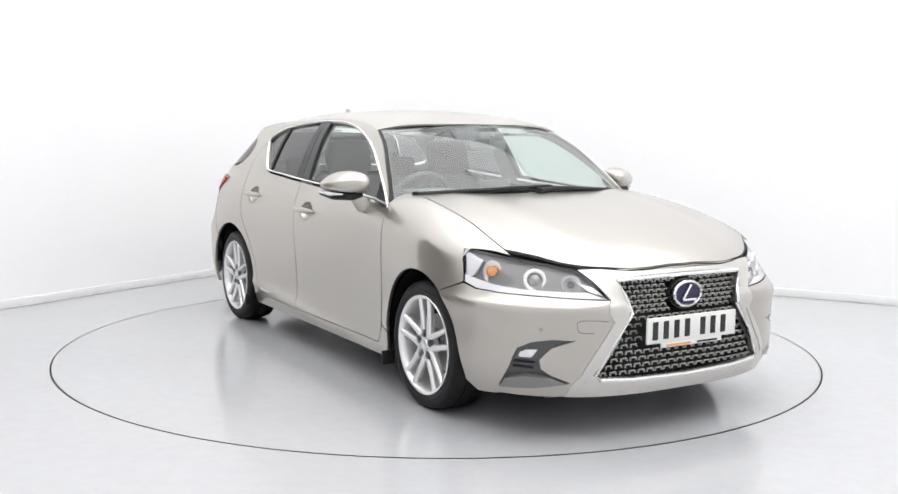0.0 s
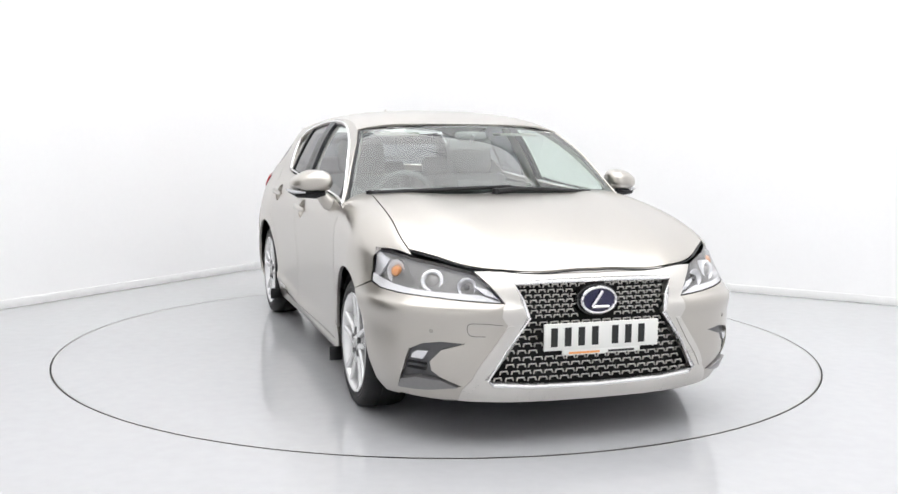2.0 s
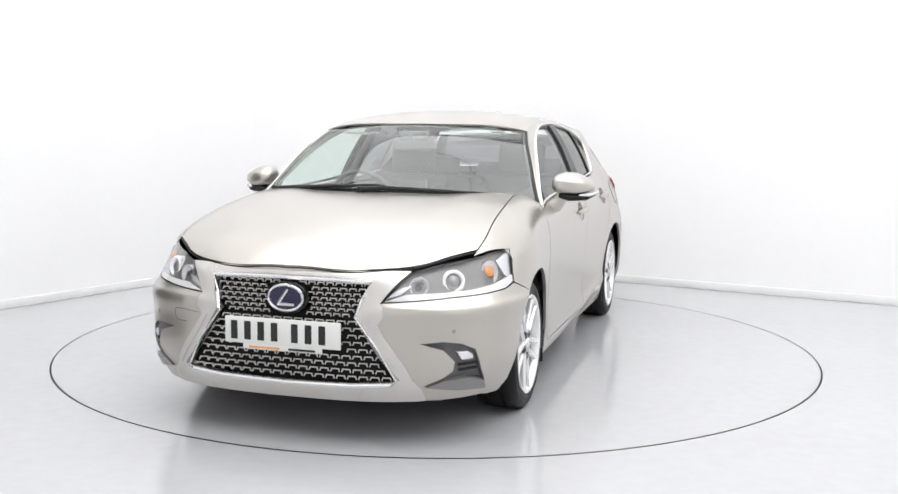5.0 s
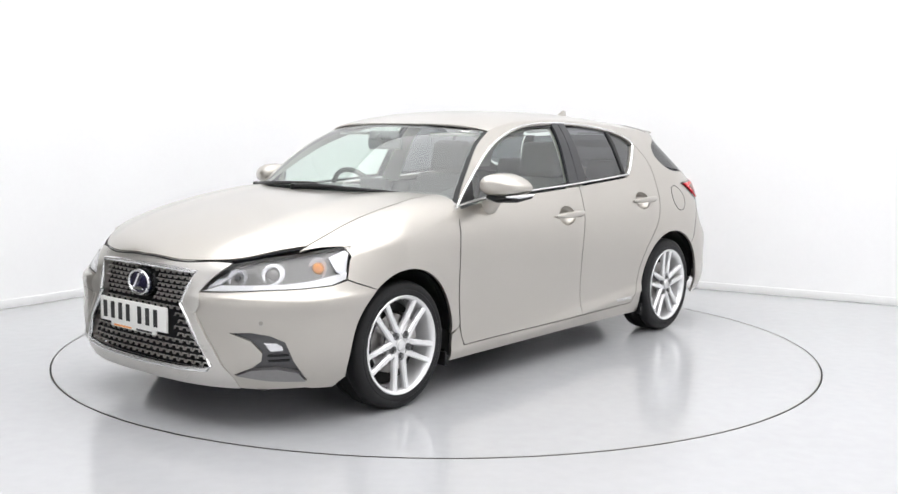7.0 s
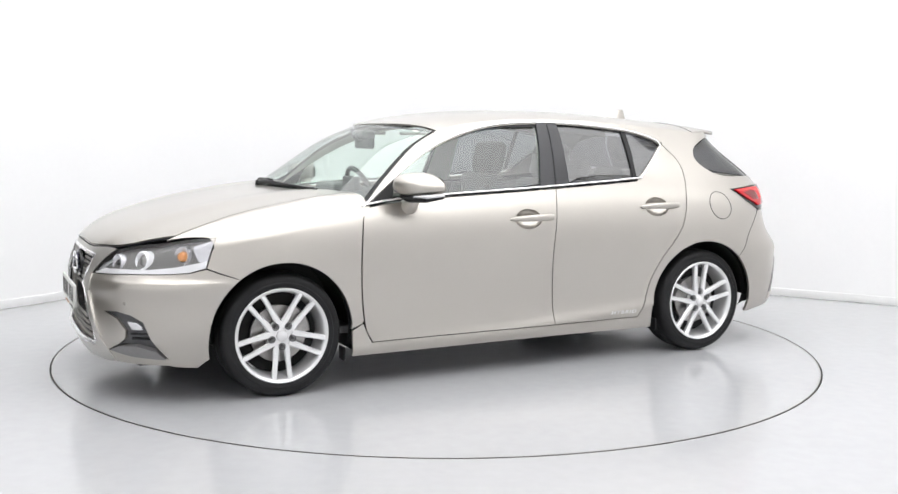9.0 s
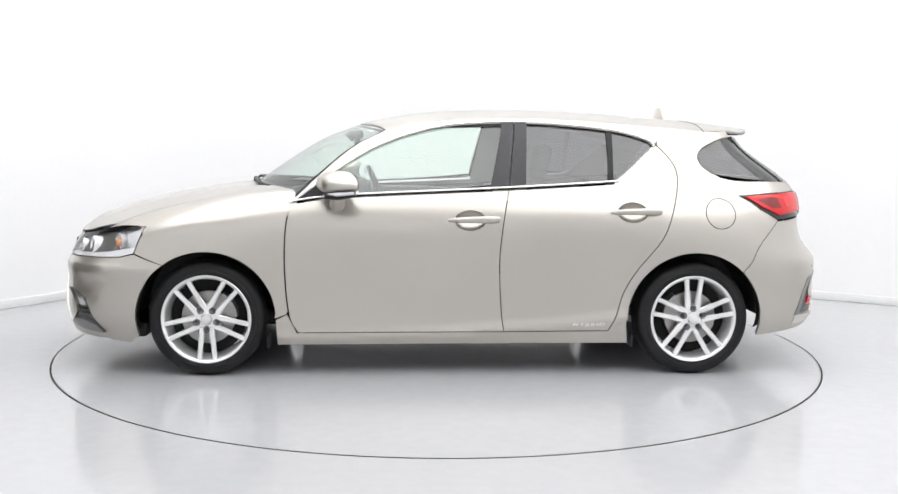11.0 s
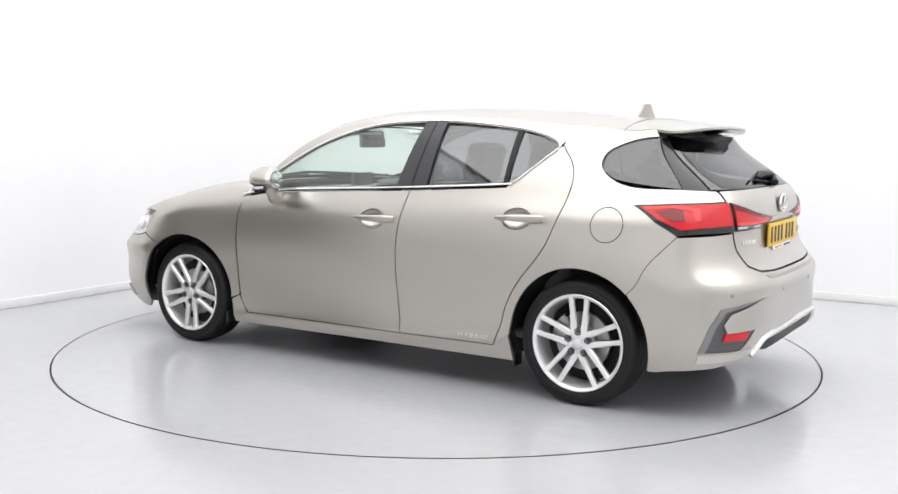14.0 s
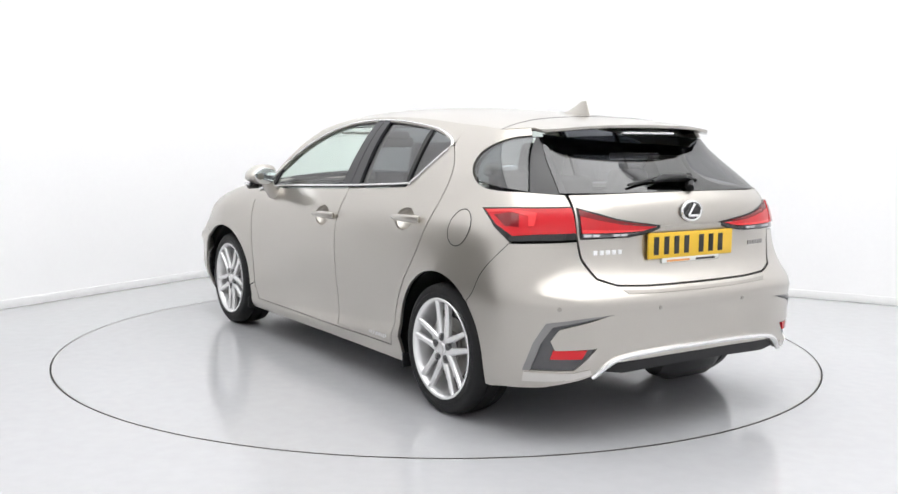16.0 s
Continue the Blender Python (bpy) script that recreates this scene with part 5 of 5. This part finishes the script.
def wheel_mesh():
    w = empty("wheel")
    bm = bmesh.new()
    lathe(bm, [(0.222, -0.10), (0.27, -0.107), (0.296, -0.094), (0.303, -0.07), (0.305, -0.05), (0.305, -0.036), (0.298, -0.034), (0.298, -0.030), (0.305, -0.028), (0.305, 0.028), (0.298, 0.030), (0.298, 0.034), (0.305, 0.036), (0.305, 0.05), (0.303, 0.07), (0.297, 0.092), (0.285, 0.102), (0.272, 0.106), (0.262, 0.1045), (0.258, 0.107), (0.240, 0.104), (0.232, 0.098), (0.224, 0.088)], 96)
    part("tyre", bm, TYRE, w, "black low-profile rubber tyre")
    rim = bmesh.new()
    lathe(rim, [(0.226, 0.090), (0.231, 0.101), (0.235, 0.105), (0.232, 0.108), (0.224, 0.106), (0.216, 0.096), (0.212, 0.075), (0.205, 0.05), (0.200, -0.09)], 96)
    r = part("rim", rim, ALLOY, w, "silver ten-spoke alloy rim")
    for k in range(5):
        for j in (-1, 1):
            bm = bmesh.new()
            a = radians(90 + 72 * k)
            # twin spokes, nearly side by side, spreading towards the rim
            secs = []
            for rad, half, wid, t0, t1 in ((0.045, 0.024, 0.018, 0.062, 0.096), (0.085, 0.0275, 0.0165, 0.066, 0.094), (0.15, 0.034, 0.0135, 0.070, 0.096), (0.205, 0.0395, 0.0135, 0.070, 0.101), (0.221, 0.0415, 0.0155, 0.070, 0.103)):
                c = j * half
                ring = []
                for du, dt in ((-1, 0), (-0.62, 1), (0.62, 1), (1, 0), (0.8, -1), (-0.8, -1)):
                    t = t1 if dt == 1 else (t1 - 0.008 if dt == 0 else t0)
                    u = c + wid * du
                    ring.append(bm.verts.new((rad * math.cos(a) - u * math.sin(a), t, rad * math.sin(a) + u * math.cos(a))))
                secs.append(ring)
            for A, B in zip(secs, secs[1:]):
                for i in range(6):
                    bm.faces.new((A[i], A[(i + 1) % 6], B[(i + 1) % 6], B[i]))
            bm.faces.new(secs[0])
            bm.faces.new(secs[-1])
            bmesh.ops.recalc_face_normals(bm, faces=bm.faces)
            part("spoke", bm, ALLOY, r)
        b = radians(90 + 72 * k)
        bm = bmesh.new()
        lathe(bm, [(0.0, 0.102), (0.008, 0.102), (0.0105, 0.096), (0.0105, 0.08)], 6)
        bmesh.ops.translate(bm, verts=bm.verts, vec=(0.0545 * math.cos(b), 0, 0.0545 * math.sin(b)))
        part("wheel_nut", bm, NUT, r)
        # raised grey ring, its colour stands for the shade in the nut's recess
        bm = bmesh.new()
        lathe(bm, [(0.0125, 0.0985), (0.0180, 0.0985), (0.0180, 0.085)], 16)
        bmesh.ops.translate(bm, verts=bm.verts, vec=(0.0545 * math.cos(b), 0, 0.0545 * math.sin(b)))
        part("nut_recess_shade", bm, GREYPLASTIC, r)
    bm = bmesh.new()
    lathe(bm, [(0.0, 0.104), (0.022, 0.103), (0.028, 0.099), (0.030, 0.093), (0.052, 0.090), (0.072, 0.086), (0.074, 0.060)], 40)
    part("hub_cap", bm, ALLOY, r)
    bm = bmesh.new()
    lathe(bm, [(0.024, 0.1045), (0.0265, 0.1042)], 30)
    part("cap_ring", bm, STEEL, r)
    bm = bmesh.new()
    lathe(bm, [(0.05, 0.05), (0.075, 0.052), (0.078, 0.035), (0.140, 0.035), (0.140, 0.012), (0.05, 0.012)], 64)
    part("brake_disc", bm, STEEL, w, "dull steel brake disc")
    bm = bmesh.new()
    lathe(bm, [(0.02, 0.0), (0.198, 0.0)], 48)
    part("backing_plate", bm, DARK, w)
    return w


def wheels():
    first = wheel_mesh()
    first.parent = car
    first.matrix_basis = pose(AXLE, 0.742, HUBZ, 0, 36, 0)
    for x, s in ((-AXLE, 1), (AXLE, -1), (-AXLE, -1)):
        copy_thing(first, pose(x, s * 0.742, HUBZ, 0, 0, 0 if s > 0 else 180))
    for x, a in ((AXLE, 150), (-AXLE, 25)):
        for s in SIDES:
            bm = bmesh.new()
            lathe(bm, [(0.075, 0.795 * s), (0.152, 0.795 * s), (0.158, 0.785 * s), (0.158, 0.735 * s), (0.075, 0.735 * s), (0.075, 0.795 * s)], 14, "y", radians(a - 28), radians(a + 28))
            bmesh.ops.translate(bm, verts=bm.verts, vec=(x, 0, HUBZ))
            part("brake_caliper", bm, STEEL, car)


wheels()


# ---- cabin ----
def soft_box(x0, x1, y0, y1, z0, z1, r, m=None):
    bm = bmesh.new()
    box(bm, x0, x1, y0, y1, z0, z1, 0, m)
    bmesh.ops.recalc_face_normals(bm, faces=bm.faces)
    bmesh.ops.bevel(bm, geom=list(bm.edges), offset=r, segments=3, profile=0.5, affect="EDGES")
    return bm


def seat(x, y, tilt=14):
    st = empty("front_seat")
    st.parent = car
    part("seat_cushion", soft_box(x - 0.26, x + 0.27, y - 0.25, y + 0.25, 0.30, 0.50, 0.06), LEATHER, st)
    m = Matrix.Translation((x - 0.24, y, 0.46)) @ pose(0, 0, 0, 0, -tilt, 0)
    bm = bmesh.new()
    box(bm, -0.07, 0.07, -0.25, 0.25, 0.0, 0.58, 0, m)
    bmesh.ops.recalc_face_normals(bm, faces=bm.faces)
    bmesh.ops.bevel(bm, geom=list(bm.edges), offset=0.055, segments=4, profile=0.5, affect="EDGES")
    part("backrest", bm, LEATHER, st)
    for k in (-1, 1):
        bm = bmesh.new()
        box(bm, -0.03, 0.12, k * 0.215 - 0.045, k * 0.215 + 0.045, 0.06, 0.50, 0, m)
        bmesh.ops.recalc_face_normals(bm, faces=bm.faces)
        bmesh.ops.bevel(bm, geom=list(bm.edges), offset=0.04, segments=3, profile=0.5, affect="EDGES")
        part("side_bolster", bm, LEATHER, st)
        bm = bmesh.new()
        tube(bm, [m @ Vector((0, k * 0.06, 0.55)), m @ Vector((0, k * 0.06, 0.68))], 0.008, 8)
        part("headrest_post", bm, STEEL, st)
    bm = bmesh.new()
    box(bm, -0.05, 0.055, -0.15, 0.15, 0.585, 0.80, 0, m)
    bmesh.ops.recalc_face_normals(bm, faces=bm.faces)
    bmesh.ops.bevel(bm, geom=list(bm.edges), offset=0.045, segments=4, profile=0.5, affect="EDGES")
    part("headrest", bm, LEATHER, st)


def cabin():
    for y in (0.37, -0.37):
        seat(-0.10, y)
    rs = empty("rear_seat")
    rs.parent = car
    part("seat_cushion", soft_box(-1.05, -0.55, -0.60, 0.60, 0.32, 0.52, 0.06), LEATHER, rs)
    m = Matrix.Translation((-1.03, 0, 0.48)) @ pose(0, 0, 0, 0, -18, 0)
    for y0, y1 in ((-0.60, -0.16), (-0.155, 0.155), (0.16, 0.60)):
        bm = bmesh.new()
        box(bm, -0.06, 0.07, y0, y1, 0, 0.52, 0, m)
        bmesh.ops.recalc_face_normals(bm, faces=bm.faces)
        bmesh.ops.bevel(bm, geom=list(bm.edges), offset=0.04, segments=3, profile=0.5, affect="EDGES")
        part("backrest", bm, LEATHER, rs)
        c = (y0 + y1) / 2
        h = 0.10 if abs(c) < 0.1 else 0.13
        bm = bmesh.new()
        box(bm, -0.04, 0.05, c - 0.12, c + 0.12, 0.53, 0.53 + h, 0, m)
        bmesh.ops.recalc_face_normals(bm, faces=bm.faces)
        bmesh.ops.bevel(bm, geom=list(bm.edges), offset=0.035, segments=3, profile=0.5, affect="EDGES")
        part("headrest", bm, LEATHER, rs)
    # floor, load cover
    part("cabin_floor", soft_box(-1.6, 0.95, -0.70, 0.70, 0.26, 0.30, 0.01), DASH, car)
    part("load_cover", soft_box(-1.72, -1.22, -0.62, 0.62, 0.93, 0.945, 0.006), DASH, car, "dark load cover")
    # dashboard
    bm = bmesh.new()
    prof = [(0.50, 0.55), (0.47, 0.72), (0.49, 0.86), (0.56, 0.925), (0.70, 0.945), (0.90, 0.935), (1.02, 0.915), (1.05, 0.6)]
    n = 16
    rows = [[bm.verts.new((x + 0.10 * (0 if k < 3 else (1 - (2 * i / n - 1) ** 2)), -0.70 + 1.40 * i / n, z)) for k, (x, z) in enumerate(prof)] for i in range(n + 1)]
    for A, B in zip(rows, rows[1:]):
        for i in range(len(prof) - 1):
            bm.faces.new((A[i], A[i + 1], B[i + 1], B[i]))
    bmesh.ops.recalc_face_normals(bm, faces=bm.faces)
    part("dashboard", bm, DASH, car, "dark soft-touch dashboard")
    part("instrument_hood", soft_box(0.46, 0.66, -0.52, -0.20, 0.90, 0.985, 0.03), DASH, car)
    part("centre_screen", soft_box(0.60, 0.635, -0.10, 0.10, 0.955, 1.035, 0.008), GREYPLASTIC, car, "small screen on the dashboard")
    part("centre_console", soft_box(-0.35, 0.52, -0.11, 0.11, 0.28, 0.60, 0.04), DASH, car)
    # steering wheel on the right
    sw = empty("steering_wheel")
    sw.parent = car
    m = Matrix.Translation((0.40, -0.36, 0.90)) @ pose(0, 0, 0, 0, 24, 0)
    bm = bmesh.new()
    tube(bm, [m @ Vector((0, 0.183 * math.cos(2 * math.pi * i / 40), 0.183 * math.sin(2 * math.pi * i / 40))) for i in range(40)], 0.015, 10, closed=True)
    part("wheel_ring", bm, LEATHER, sw)
    bm = bmesh.new()
    for a in (0, 180, 270):
        tube(bm, [m @ Vector((0.01, 0.04 * math.cos(radians(a)), 0.04 * math.sin(radians(a)))), m @ Vector((0, 0.18 * math.cos(radians(a)), 0.18 * math.sin(radians(a))))], 0.02, 8, 0.5)
    part("wheel_spokes", bm, DASH, sw)
    bm = bmesh.new()
    lathe(bm, [(0.0, -0.03), (0.05, -0.025), (0.07, 0.0), (0.05, 0.03)], 24, "x")
    bmesh.ops.transform(bm, matrix=m, verts=bm.verts)
    part("airbag_cover", bm, LEATHER, sw)
    # headlining and pillar linings
    eb = [(x, float(ROOF_Y(np.array([x]))[0]) - 0.02) for x in np.linspace(0.36, -1.45, 14)]
    skin("headlining", surf(lambda x, y: ROOF(x, y) - np.array([[0, 0, 0.035]]), lambda X: np.array([[0, 0, -1.0]])), eb + [(x, -y) for x, y in eb[::-1]], HEADLINING, car, step=0.08, flange=0, label="pale fabric headlining")
    topl = [(x + 0.012, z) for x, z in PILLAR] + [(x, float(ROOF_Z(np.array([x]))[0]) - 0.01) for x in np.linspace(0.33, -1.12, 26)]
    inner = grow(DLO_TOP[:-4], -0.004)
    inside_out = surf(body_point, lambda X: np.stack([0 * X[:, 0], -X[:, 1], 0 * X[:, 0]], 1))
    skin("pillar_lining", inside_out, [(0.86, 0.90)] + [p for p in inner if p[0] > -1.1] + [(-1.13, 1.25)] + topl[::-1], HEADLINING, car, off=0.035, step=0.05, flange=0, sides=SIDES, label="pale pillar lining")
    skin("pillar_lining", inside_out, [(-0.20, 0.95), (-0.275, 1.36), (-0.40, 1.36), (-0.39, 0.95)], HEADLINING, car, off=0.04, step=0.05, flange=0, sides=SIDES, label="pale pillar lining")
    skin("pillar_lining", inside_out, [(-1.13, 1.05), (-1.12, 1.33)] + RX((-1.38, 1.30), (-1.33, 1.18), (-1.38, 1.06)), HEADLINING, car, off=0.035, step=0.05, flange=0, sides=SIDES, label="pale pillar lining")
    # door tops inside
    for s in SIDES:
        part("door_lining", soft_box(-0.28, 0.80, s * 0.735 - 0.035, s * 0.735 + 0.035, 0.45, 0.935, 0.03), DASH, car, "dark door lining")
        part("door_lining", soft_box(-0.95, -0.31, s * 0.735 - 0.035, s * 0.735 + 0.035, 0.45, 0.965, 0.03), DASH, car, "dark door lining")
    # mirror and camera housing at the top of the windscreen
    P = SCREEN(np.array([0.0]), np.array([0.84]))[0]
    bm = bmesh.new()
    tube(bm, [(P[0] - 0.03, 0, P[2] - 0.015), (P[0] - 0.07, 0, P[2] - 0.055)], 0.012, 8)
    part("mirror_stem", bm, DASH, car)
    part("inside_mirror", soft_box(P[0] - 0.11, P[0] - 0.08, -0.125, 0.125, P[2] - 0.10, P[2] - 0.035, 0.013), DASH, car, "dark rear-view mirror")
    part("camera_housing", soft_box(P[0] - 0.13, P[0] - 0.045, -0.085, 0.085, P[2] - 0.045, P[2] + 0.005, 0.016), DASH, car, "dark windscreen camera housing")
    for y in (0.36, -0.36):
        P2 = SCREEN(np.array([y / 0.6]), np.array([0.93]))[0]
        part("sun_visor", soft_box(P2[0] - 0.22, P2[0] - 0.09, y - 0.13, y + 0.10, P2[2] - 0.03, P2[2] - 0.014, 0.007), HEADLINING, car)


cabin()

TURN = [(0.0, -59.3), (0.5, -60.03), (1.0, -62.37), (1.5, -66.2), (2.0, -71.85), (2.5, -77.65), (3.0, -83.9), (3.5, -89.64), (4.0, -95.91), (4.5, -101.71),
        (5.0, -107.86), (5.8, -117.0), (6.6, -126.0), (7.5, -136.25), (8.0, -142.29), (8.5, -147.92), (9.0, -153.77), (9.8, -163.1), (10.6, -172.4), (11.5, -182.97),
        (12.0, -189.11), (12.5, -194.75), (13.0, -200.86), (13.5, -206.59), (14.0, -212.77), (14.5, -218.58), (15.0, -224.79), (15.5, -230.66), (16.0, -236.9)]


def motions():
    """The turntable turns clockwise, seen from above, and carries the car."""
    walk(disc, [(t, pose(0, 0, 0, 0, 0, a)) for t, a in TURN])
    walk(car, [(t, pose(0, 0, 0, 0, 0, a) @ pose(-0.037, 0.014, 0)) for t, a in TURN])


motions()
